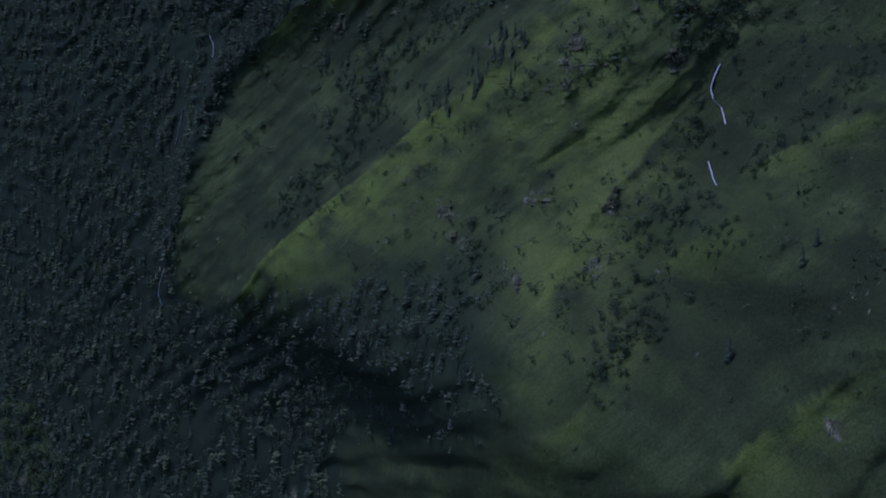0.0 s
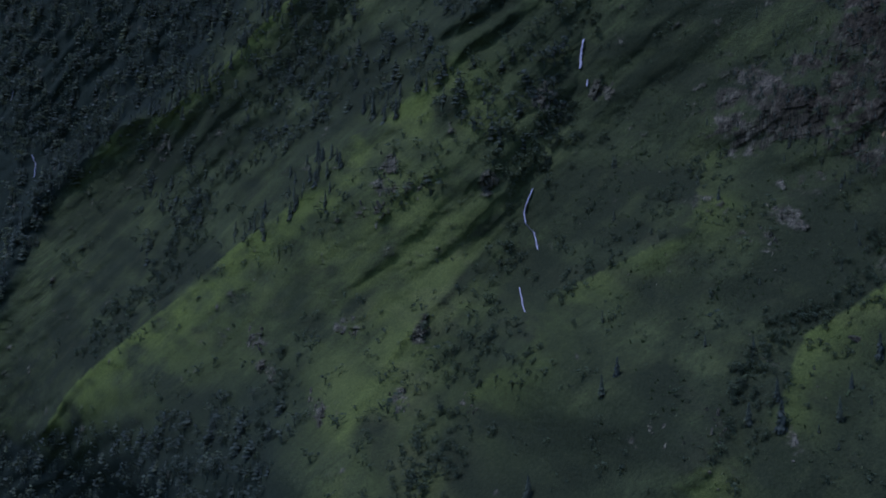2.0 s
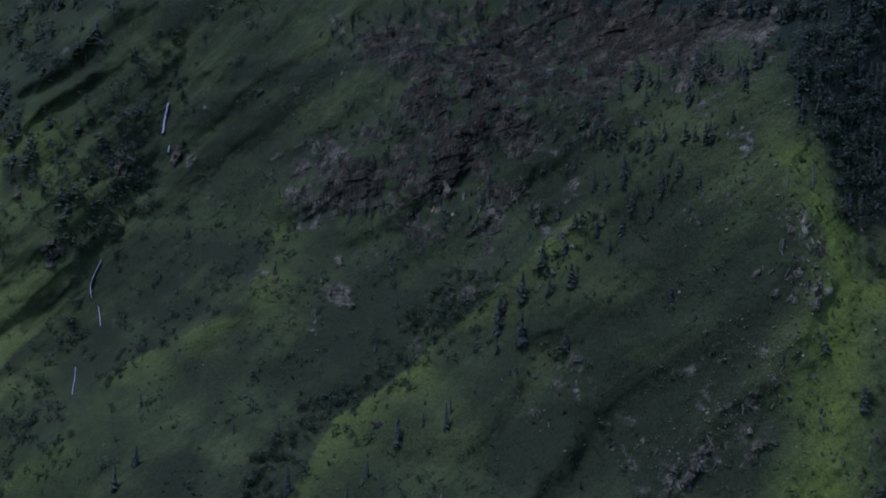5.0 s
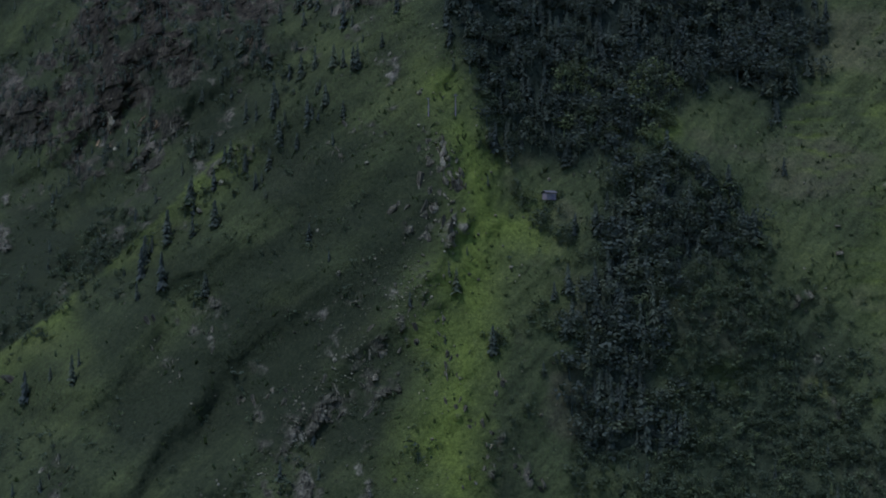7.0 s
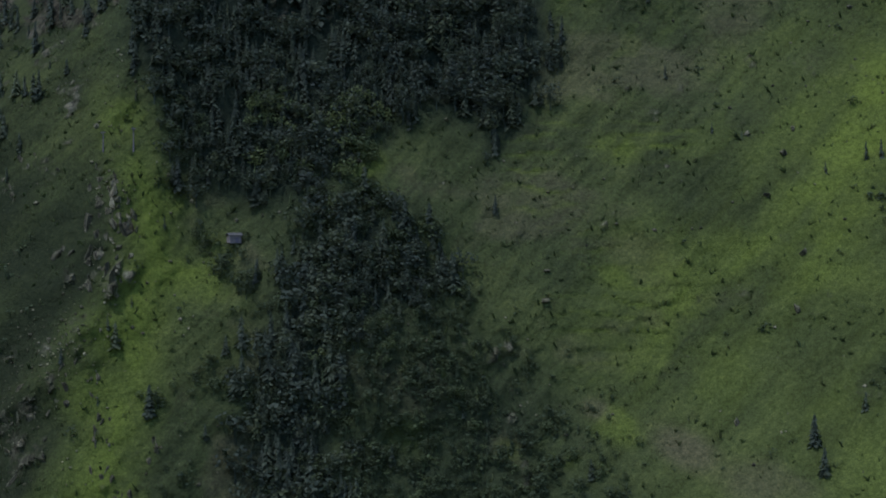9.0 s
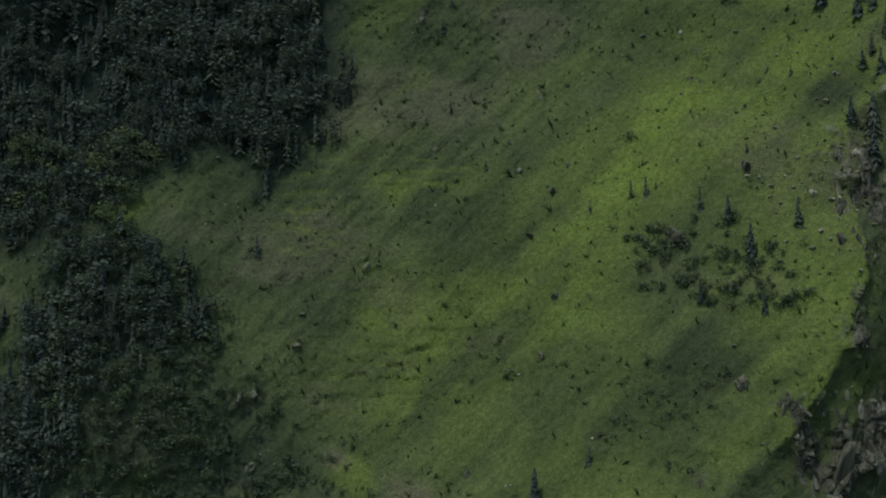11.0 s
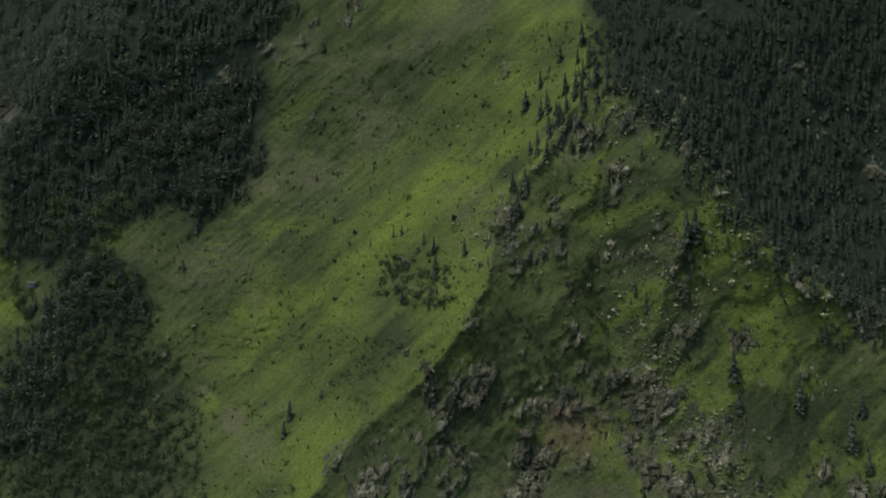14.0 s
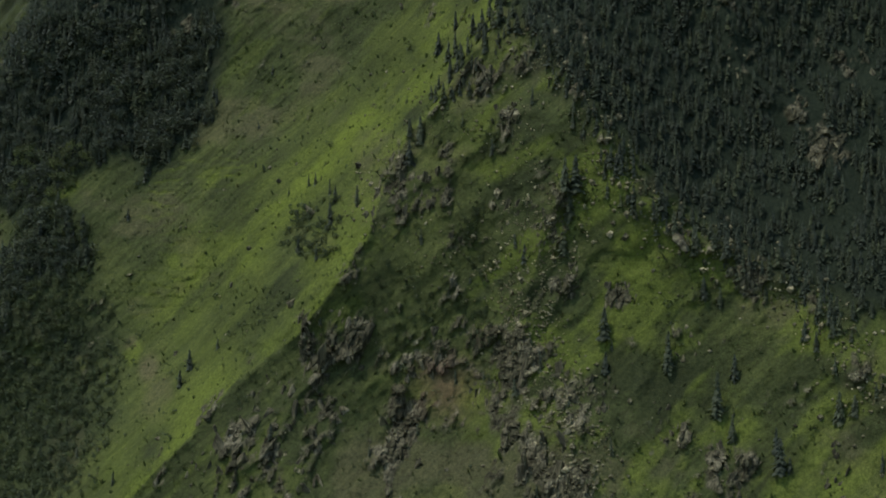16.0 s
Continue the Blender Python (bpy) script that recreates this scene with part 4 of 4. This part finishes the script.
FAR_SLOPES = [(-85, -75), (-75, 50), (95, 60), (62, -30), (20, -60)]


def sparse(outline, gap, seed, chance):
    """Places on open ground: none within the woods, and fewer where chance(x, z) is low."""
    rng = np.random.default_rng(seed)
    at = scatter(outline, gap, seed, -1.0)
    open_ground = np.max([inside(at[:, 0], at[:, 2], w, 1.5) for w in WOODS], axis=0) < 0.5
    return at[open_ground & (rng.uniform(0, 1, len(at)) < chance(at[:, 0], at[:, 2]))]


def shrub_chance(x, z):
    return np.clip(0.16 + 1.1 * fbm(x / 7, z / 7, 140, 4), 0.02, 0.9) * np.where((x > 158) & (x < 200), 0.45, 1) * (1 - 0.75 * spots(x, z, LUSH_MEADOW + LUSH_HUT + LUSH_SPUR, 1.4))


at = sparse(NEAR_SLOPES, 1.4, 31, shrub_chance)
merged("shrubs", SHRUBS, at, np.random.default_rng(32).gamma(2.2, 0.2, len(at)) + 0.15, 33, LEAVES, 1.8, "low dark shrubs dotted over the grass", "shrubs", -0.1)
at = sparse(FAR_SLOPES, 1.6, 34, lambda x, z: np.clip(0.10 + 1.0 * fbm((x - 1.1 * z) / 11, (z + 0.8 * x) / 45, 145, 4) + 1.6 * (0.42 - far_ribs(x, z)), 0.02, 0.9))
merged("shrubs", SHRUBS, at, np.random.default_rng(35).gamma(2.2, 0.5, len(at)) + 0.4, 36, LEAVES, 1.6, "dark bushes scattered on the far slope", "shrubs", -0.15)
MID_SLOPES = [(38, -40), (45, 45), (100, 45), (118, 12), (128, -34)]
at = sparse(MID_SLOPES, 1.15, 45, lambda x, z: np.clip(0.14 + 0.8 * (0.45 - mid_ribs(x, z)) + 0.9 * fbm(x / 9, z / 9, 147, 3), 0.02, 0.9) * between(x))
merged("shrubs", SHRUBS, at, np.random.default_rng(46).gamma(2.2, 0.3, len(at)) + 0.3, 47, LEAVES, 1.7, "dark bushes in the gullies of the slope", "shrubs", -0.1)
at = sparse(NEAR_SLOPES, 3.2, 37, lambda x, z: (0.10 + 0.25 * (fbm(x / 12, z / 12, 150, 3) > 0.1)) * np.where((x > 150) & (x < 208), 0.3, 1.0))
merged("small_firs", FIRS, at, np.random.default_rng(38).uniform(0.9, 2.4, len(at)), 39, NEEDLES, 1.1, "small dark firs scattered on the grassy slope", "trees")


def tuft_template(rng, blades):
    """A grass tuft: narrow blades fanning out."""
    v, f = [], []
    for k in range(blades):
        a, r = rng.uniform(0, 6.28), rng.uniform(0.15, 0.5)
        ca, sa = math.cos(a), math.sin(a)
        b = len(v)
        v += [(-0.09 * sa, 0.09 * ca, 0), (0.09 * sa, -0.09 * ca, 0), (r * ca, r * sa, rng.uniform(0.6, 1.0))]
        f.append((b, b + 1, b + 2))
    return np.array(v), np.array(f), 0


at = sparse(NEAR_SLOPES, 0.62, 41, lambda x, z: np.clip(0.45 + 0.8 * fbm(x / 3, z / 3, 180, 3), 0.05, 0.8) * (1 - 0.7 * rocky(x, z)))
merged("grass_tufts", [tuft_template(TREE_RNG, 7) for _ in range(3)], at, np.random.default_rng(42).gamma(3.0, 0.09, len(at)) + 0.1, 43, TUFTS, 1.6, "long green and straw-coloured grass tufts", "grass")


# Single firs.
FIRS_SPUR = [(202.8, 17.8, 3.7), (201.4, 15.0, 3.3), (194.6, 9.7, 2.7), (207.4, 30.5, 2.6), (209.7, 32.3, 3.0), (211.9, 34.1, 3.0), (208.3, 25.4, 2.0), (220.0, 11.6, 4.0), (221.3, 11.0, 4.7), (220.5, 7.7, 4.7), (219.8, 3.7, 4.0), (224.0, -5.7, 3.9), (223.9, -9.2, 2.5), (230.6, -9.0, 4.8), (235.2, -13.4, 5.1), (236.5, -15.7, 3.0), (235.0, -0.9, 2.7), (236.7, -1.8, 2.4), (237.5, -9.4, 2.9), (240.6, -18.4, 4.0), (240.6, -16.4, 2.8), (246.9, -13.0, 3.4), (248.3, -12.2, 2.3), (245.6, -6.0, 2.3), (244.8, -4.9, 2.3)]
FIRS_MEADOW = [(205.2, 30.4, 3.0), (207.5, 33.7, 2.7), (201.4, 18.7, 2.5), (191.4, 10.4, 2.3), (191.0, 7.3, 2.9), (171.9, -12.1, 2.8), (171.0, -14.2, 2.4), (157.4, 7.7, 2.0), (179.2, 30.6, 1.6), (206.7, 26.7, 2.4), (205.2, 25.0, 2.0), (186.7, 3.5, 2.1)]
FIRS_BOWL = [(87.0, -15.9, 3.3), (90.9, -13.9, 3.2), (102.3, 0.7, 3.9), (99.6, -3.0, 3.5), (100.8, -4.1, 4.1), (104.4, -4.9, 2.6), (124.4, -9.9, 2.9), (109.0, 10.0, 2.5), (110.0, 8.7, 2.4), (110.1, 6.7, 2.0), (107.3, 6.8, 2.4), (106.1, 2.6, 3.0), (113.8, 10.9, 1.9), (114.9, 14.6, 2.3), (116.3, 15.7, 2.3)]
FIRS_STREAM = [(89.3, -13.6, 1.6), (83.2, -19.5, 2.1), (100.3, -1.5, 3.3), (60.4, -20.3, 2.7), (57.6, -23.1, 3.3), (73.2, -24.2, 4.0), (79.5, -22.8, 3.0), (70.9, -24.2, 3.0), (35.1, 23.5, 5.0), (76.1, -16.8, 2.9)]
FIRS_HEAD = [(18.7, 3.9, 3.5), (24.7, 4.4, 3.8), (33.8, 25.6, 4.6), (24.6, 14.6, 3.5), (3.1, 43.3, 5.0), (74.5, -21.2, 3.1), (-10.8, 31.4, 4.6), (48.5, -37.4, 3.3)]


def part(name, me, parent, label=""):
    ob = new(name, me)
    ob.parent = parent
    if label:
        ob["label"] = label
    return ob


def tinted(me, value):
    me.attributes.new("tint", "FLOAT", "POINT").data.foreach_set("value", np.full(len(me.vertices), value, np.float32))
    return me


def fir_tree(seed):
    rng = random.Random(seed)
    v, f, trunk = conifer_template(rng, 20, 9, rng.uniform(0.4, 0.8), rng.uniform(0.17, 0.24))
    tree = tagged(new("fir_tree"), "single dark green fir standing on the steep grass", "tree", "single firs")
    n = 10
    rim = [(0.022 * (1 - k / n) * math.cos(a) + 0.004 * math.sin(k), 0.022 * (1 - k / n) * math.sin(a), k / n * 0.98) for k in range(n + 1) for a in [j * math.tau / 6 for j in range(6)]]
    sides = [(k * 6 + j, k * 6 + (j + 1) % 6, k * 6 + 6 + (j + 1) % 6, k * 6 + 6 + j) for k in range(n) for j in range(6)]
    part("trunk", mesh_data("trunk", rim, sides, BARK, True), tree)
    part("crown", tinted(mesh_data("crown", v, f[trunk:], NEEDLES), rng.uniform(0.1, 0.7)), tree)
    return tree


def plant_firs():
    models = [fir_tree(s) for s in range(5)]
    rng = random.Random(77)
    spare = set(models)
    for x, z, h in FIRS_SPUR + FIRS_MEADOW + FIRS_BOWL + FIRS_STREAM + FIRS_HEAD:
        ob = rng.choice(models)
        y = float(ground_y(np.array([x]), np.array([z]))[0])
        m = Matrix.Translation((x, y + 0.05, z - 0.1)) @ Matrix.Rotation(rng.uniform(0, 6.28), 4, "Z") @ Matrix.Diagonal((h * rng.uniform(0.9, 1.25),) * 2 + (h, 1))
        if ob in spare:
            ob.matrix_basis = m
            spare.discard(ob)
            continue
        keep = ob.scale.copy()
        ob.scale = (1, 1, 1)
        copy_thing(ob, m)
        ob.scale = keep
    for ob in spare:
        for child in list(ob.children):
            bpy.data.objects.remove(child)
        bpy.data.objects.remove(ob)


plant_firs()


# Rocks.
def boulder_mesh(name, seed, mat, squash=(1, 0.8, 0.7), corners=10):
    """An angular stone about one metre in radius: the hull of a few random corners, with its edges broken off."""
    rng = random.Random(seed)
    bm = bmesh.new()
    for _ in range(corners):
        d = Vector((rng.uniform(-1, 1), rng.uniform(-1, 1), rng.uniform(-1, 1)))
        d *= rng.uniform(0.85, 1.1) / max(abs(d.x), abs(d.y), abs(d.z)) * (0.75 + 0.25 * max(abs(d.x), abs(d.y), abs(d.z)) / d.length)
        bm.verts.new((d.x * squash[0], d.y * squash[1], d.z * squash[2]))
    made = bmesh.ops.convex_hull(bm, input=bm.verts)
    bmesh.ops.delete(bm, geom=[v for v in set(made["geom_interior"] + made["geom_unused"]) if isinstance(v, bmesh.types.BMVert)], context="VERTS")
    bmesh.ops.bevel(bm, geom=bm.edges[:], offset=0.05, segments=1, affect="EDGES")
    me = bpy.data.meshes.new(name)
    bm.to_mesh(me)
    bm.free()
    me.materials.append(mat)
    return me


SLABS = [boulder_mesh("slab", 100 + k, ROCK, s) for k, s in enumerate([(0.5, 0.42, 1.1), (0.38, 0.5, 0.9), (0.7, 0.4, 0.6), (0.42, 0.36, 1.3), (0.6, 0.5, 0.75), (0.34, 0.4, 1.0)])]
PALE_SLABS = [boulder_mesh("slab", 200 + k, PALE_ROCK, s) for k, s in enumerate([(0.5, 0.42, 0.8), (0.7, 0.45, 0.5), (0.4, 0.4, 0.6)])]
OCHRE_SLABS = [boulder_mesh("slab", 250 + k, OCHRE_ROCK, s) for k, s in enumerate([(0.4, 0.4, 1.2), (0.3, 0.4, 1.0), (0.5, 0.4, 0.9)])]


def outcrop(x, z, r, rng, slabs, label, count, sunk=0.42):
    y = float(ground_y(np.array([x]), np.array([z]))[0])
    thing = tagged(new("rock_outcrop"), label, "rock", "rock outcrops")
    thing.location = (x, y, z)
    px, pz = [], []
    for _ in range(count):
        a, d = rng.uniform(0, 6.28), r * math.sqrt(rng.uniform(0, 1)) * 0.95
        px.append(x + d * math.cos(a) * 0.8), pz.append(z + d * math.sin(a))
    py = ground_y(np.array(px), np.array(pz))
    lean = rng.uniform(-0.5, 0.1)
    for sx, sy, sz in zip(px, py, pz):
        ob = part("slab", rng.choice(slabs), thing)
        size = r * rng.uniform(0.12, 0.36)
        turn = Euler((rng.uniform(-0.5, 0.1), lean + rng.uniform(-0.3, 0.3), rng.uniform(0, 6.28)))
        ob.matrix_local = Matrix.LocRotScale((sx - x, float(sy) - y + sunk * size, sz - z), turn, (size * 0.85, size, size * rng.uniform(1.0, 1.8)))


def outcrops():
    rng = random.Random(9)
    for some, label, count in ((SPUR_ROCKS, "jagged grey-brown rock outcrop on the grassy spur", 15), (FLANK_ROCKS, "bare rock face between the dark firs", 9), (HUT_ROCKS, "weathered grey rock outcrop on the green slope", 9), (HEAD_ROCKS, "craggy rock outcrop on the far slope", 9)):
        for x, z, r in some:
            outcrop(x, z, r, rng, SLABS if rng.random() < 0.5 else SLABS[:3] + PALE_SLABS, label, count)
    outcrop(141.9, 28.7, 1.7, rng, PALE_SLABS, "pale bare rock patch among dark firs", 9)
    for z, r in ((10.4, 2.4), (7.6, 2.8), (4.0, 2.6)):
        outcrop(123.6, z, r, rng, PALE_SLABS + SLABS[:3], "pale broken crag on the grassy crest", 16, 0.1)
    for x, z, r in ((100.6, 15.0, 1.9), (104.3, 15.1, 1.9), (113.3, 25.0, 1.6)):
        outcrop(x, z, r, rng, OCHRE_SLABS, "pale ochre rock face in the dark cliff", 10)
    for x, z in ((197.2, 8.6), (195.3, 1.6), (192.9, -3.2), (189.2, -8.0), (185.5, -11.8), (182.2, -15.6), (179.0, -19.6), (176.2, -22.6)):
        outcrop(x, z, 2.4, rng, SLABS, "dark jagged rock ledge under the grassy crest", 9)
    outcrop(217.5, -9.5, 4.0, rng, PALE_SLABS + SLABS[:2], "pale broken rock rib on the spur", 16)


outcrops()


def stones(name, seed, at, size, mat, label):
    """Small loose stones, joined into one object."""
    rng = np.random.default_rng(seed)
    base = np.array([(1, 0, 0), (-1, 0, 0), (0, 1, 0), (0, -1, 0), (0, 0, 1), (0, 0, -1), (0.6, 0.6, 0.5), (-0.6, 0.5, 0.6), (0.5, -0.7, 0.5), (-0.6, -0.6, 0.4)], float)
    faces = np.array([(0, 6, 4), (0, 2, 6), (2, 4, 6), (1, 4, 7), (2, 1, 7), (4, 2, 7), (0, 4, 8), (3, 0, 8), (4, 3, 8), (1, 3, 9), (4, 1, 9), (3, 4, 9), (0, 5, 2), (2, 5, 1), (1, 5, 3), (3, 5, 0)])
    n = len(at)
    s = size[:, None, None] * rng.uniform(0.6, 1.3, (n, 1, 3)) * rng.uniform(0.75, 1.2, (n, len(base), 3))
    a = rng.uniform(0, 6.28, n)[:, None]
    b = base[None] * s
    v = np.stack([b[..., 0] * np.cos(a) - b[..., 1] * np.sin(a), b[..., 0] * np.sin(a) + b[..., 1] * np.cos(a), b[..., 2]], -1) + at[:, None]
    f = faces[None] + (np.arange(n) * len(base))[:, None, None]
    tagged(new(name, mesh_data(name, v.reshape(-1, 3), f.reshape(-1, 3), mat)), label, "stones", kind="stuff")


at = sparse(NEAR_SLOPES, 1.1, 51, lambda x, z: np.clip(0.05 + 0.5 * rocky(x, z) + 0.35 * fbm(x / 10, z / 10, 160, 3), 0.02, 0.6))
stones("loose_stones", 52, at + (0, -0.05, 0.1), np.random.default_rng(53).gamma(1.6, 0.05, len(at)) + 0.04, ROCK, "grey loose stones scattered on the grass")
at = sparse(NEAR_SLOPES, 1.15, 54, lambda x, z: np.clip(0.05 + 0.28 * rocky(x, z) + 0.3 * fbm(x / 8, z / 8, 170, 3), 0.01, 0.45))
stones("pale_stones", 55, at + (0, -0.05, 0.1), np.random.default_rng(56).gamma(1.5, 0.05, len(at)) + 0.04, PALE_ROCK, "pale stones scattered on the meadow")


def scree(line, reach, count, seed, size, label):
    """Broken pale stones strewn along a line."""
    rng = np.random.default_rng(seed)
    p = np.array(line, float)
    steps = rng.uniform(0, len(p) - 1, count)
    x = np.interp(steps, range(len(p)), p[:, 0]) + rng.normal(0, reach, count)
    z = np.interp(steps, range(len(p)), p[:, 1]) + rng.normal(0, reach, count)
    stones("pale_scree", seed, np.stack([x, ground_y(x, z) - 0.04, z + 0.06], 1), rng.gamma(1.5, size, count) + 0.03, PALE_ROCK, label)


scree(RIB_PALE, 2.6, 2200, 57, 0.05, "pale broken stones strewn down the spur")
scree(CREST_FOREST, 2.2, 1000, 58, 0.07, "pale broken stones along the crest of the spur")
scree(CREST_HUT, 1.6, 300, 59, 0.035, "pale broken stones along the rocky crest")
scree(HUT_LINE, 1.5, 700, 71, 0.035, "pale broken stones down the rocky rib")
scree(SPUR_TOP, 2.5, 800, 60, 0.055, "pale broken stones among the crags")

BOULDERS = [(188.0, 9.0, 1.0), (194.7, 15.3, 0.8), (186.3, -2.8, 0.7), (159.0, -0.6, 0.5), (199.2, 39.0, 1.4), (134.8, -16.7, 0.9), (86.0, -14.2, 0.9), (105.6, 4.4, 0.6), (168.9, -10.7, 0.5), (179.3, 9.5, 0.6), (188.3, 20.1, 0.7), (232.5, 5.4, 1.3), (178.8, 3.9, 0.5), (182.3, 13.5, 0.6), (173.2, 12.0, 0.5), (176.6, -1.1, 0.5)]


def boulders():
    rng = random.Random(3)
    shapes = [boulder_mesh("boulder", 300 + k, ROCK) for k in range(4)]
    for x, z, r in BOULDERS:
        ob = tagged(new("boulder", rng.choice(shapes)), "grey boulder half sunk in the meadow grass", "boulder", "meadow boulders")
        y = float(ground_y(np.array([x]), np.array([z]))[0])
        ob.matrix_world = Matrix.LocRotScale((x, y - 0.1, z), Euler((rng.uniform(0, 6), rng.uniform(0, 6), rng.uniform(0, 6))), (r, r, r))


boulders()


# Waterfalls.
def water_material():
    m, nodes, links, bsdf = material("white_water", 0.4)
    streaks = ramp(nodes, links, tex_noise(nodes, links, 1.2, 6, 0.7, (2.0, 2.0, 0.3)), [(0.35, (0.20, 0.20, 0.17)), (0.6, (0.55, 0.55, 0.46))])
    links.new(streaks, bsdf.inputs["Base Color"])
    return m


WATER = water_material()


def waterfall(points, width, seed, label):
    """A rounded ribbon of white water that follows the ground down."""
    rng = random.Random(seed)
    p = np.array(points, float)
    steps = np.linspace(0, len(p) - 1, 7 * len(p))
    x = np.interp(steps, range(len(p)), p[:, 0]) + np.array([rng.uniform(-0.45, 0.45) * width for _ in steps])
    z = np.interp(steps, range(len(p)), p[:, 1])
    y = np.minimum.accumulate(ground_y(x, z)) - 0.8
    verts, faces = [], []
    for k, (a, b, c) in enumerate(zip(x, y, z)):
        w = width * rng.uniform(0.55, 1.1) * (0.7 + 0.5 * k / len(x))
        verts += [(a - w / 2, b + 0.9, c), (a - w * 0.2, b - 0.12 * w, c + 0.05), (a + w * 0.22, b - 0.1 * w, c), (a + w / 2, b + 0.9, c)]
        if k:
            i = 4 * k
            faces += [(i - 4 + j, i - 3 + j, i + 1 + j, i + j) for j in range(3)]
    tagged(new("waterfall", mesh_data("waterfall", verts, faces, WATER, True)), label, "waterfall", "waterfalls")


for k, (points, width) in enumerate([(FALL_TOP, 0.32), (FALL_TOP_LOW, 0.12), (FALL_UPPER, 0.055), (FALL_LOWER, 0.04), (FALL_WEST_TOP, 0.34), (FALL_WEST_MID, 0.2), (FALL_WEST_LOW, 0.36), (FALL_FAR, 0.2)]):
    waterfall(points, width, k, "thin white waterfall dropping through a dark rock gully")


# Poles and hut on the crest by the forest.
WOOD = plain_material("grey_timber", (0.16, 0.14, 0.12), 0.85, 14.0)
STONE_WALL = plain_material("hut_stone", (0.20, 0.18, 0.12), 0.9, 6.0)
ROOF = plain_material("slate_roof", (0.095, 0.095, 0.062), 0.85, 5.0)


def box(bm, size, centre, bevel=0.0):
    made = bmesh.ops.create_cube(bm, size=1.0)["verts"]
    for v in made:
        v.co = Vector((v.co.x * size[0] + centre[0], v.co.y * size[1] + centre[1], v.co.z * size[2] + centre[2]))
    if bevel:
        bmesh.ops.bevel(bm, geom=list({e for v in made for e in v.link_edges}), offset=bevel, segments=1, affect="EDGES")


def shaped(name, bm, mat, parent, label=""):
    me = bpy.data.meshes.new(name)
    bm.to_mesh(me)
    bm.free()
    me.materials.append(mat)
    return part(name, me, parent, label)


def utility_pole(x, z, height):
    y = float(ground_y(np.array([x]), np.array([z]))[0])
    pole = tagged(new("utility_pole"), "thin grey timber utility pole on the grassy crest", "pole", "utility poles")
    pole.location = (x, y, z - 0.15)
    bm = bmesh.new()
    bmesh.ops.create_cone(bm, cap_ends=True, segments=10, radius1=0.06, radius2=0.04, depth=height, matrix=Matrix.Translation((0, 0, height / 2)))
    shaped("shaft", bm, WOOD, pole)
    bm = bmesh.new()
    box(bm, (0.5, 0.05, 0.06), (0, -0.05, height * 0.94), 0.008)
    shaped("crossarm", bm, WOOD, pole)
    for side in (-0.2, 0.2):
        bm = bmesh.new()
        bmesh.ops.create_cone(bm, cap_ends=True, segments=8, radius1=0.03, radius2=0.02, depth=0.08, matrix=Matrix.Translation((side, -0.05, height * 0.94 + 0.07)))
        shaped("insulator", bm, PALE_ROCK, pole)


utility_pole(126.1, 13.8, 2.4)
utility_pole(123.5, 13.8, 2.0)


def hut(x, z):
    y = float(ground_y(np.array([x]), np.array([z]))[0])
    thing = tagged(new("stone_hut"), "small stone hut with a grey slab roof at the forest edge", "hut")
    thing.location = (x, y - 0.4, z - 0.35)
    bm = bmesh.new()
    box(bm, (1.15, 0.9, 0.75), (0, 0, 0.37), 0.03)
    shaped("wall", bm, STONE_WALL, thing)
    for side in (-1, 1):
        bm = bmesh.new()
        box(bm, (1.4, 0.66, 0.06), (0, 0, 0), 0.015)
        bmesh.ops.transform(bm, matrix=Matrix.Translation((0, side * 0.28, 0.84)) @ Matrix.Rotation(-side * 0.38, 4, "X"), verts=bm.verts)
        shaped("roof_slope", bm, ROOF, thing)
    bm = bmesh.new()
    box(bm, (0.3, 0.05, 0.5), (0.15, -0.455, 0.27), 0.01)
    shaped("door", bm, WOOD, thing, "dark timber door")


hut(134.1, 5.4)
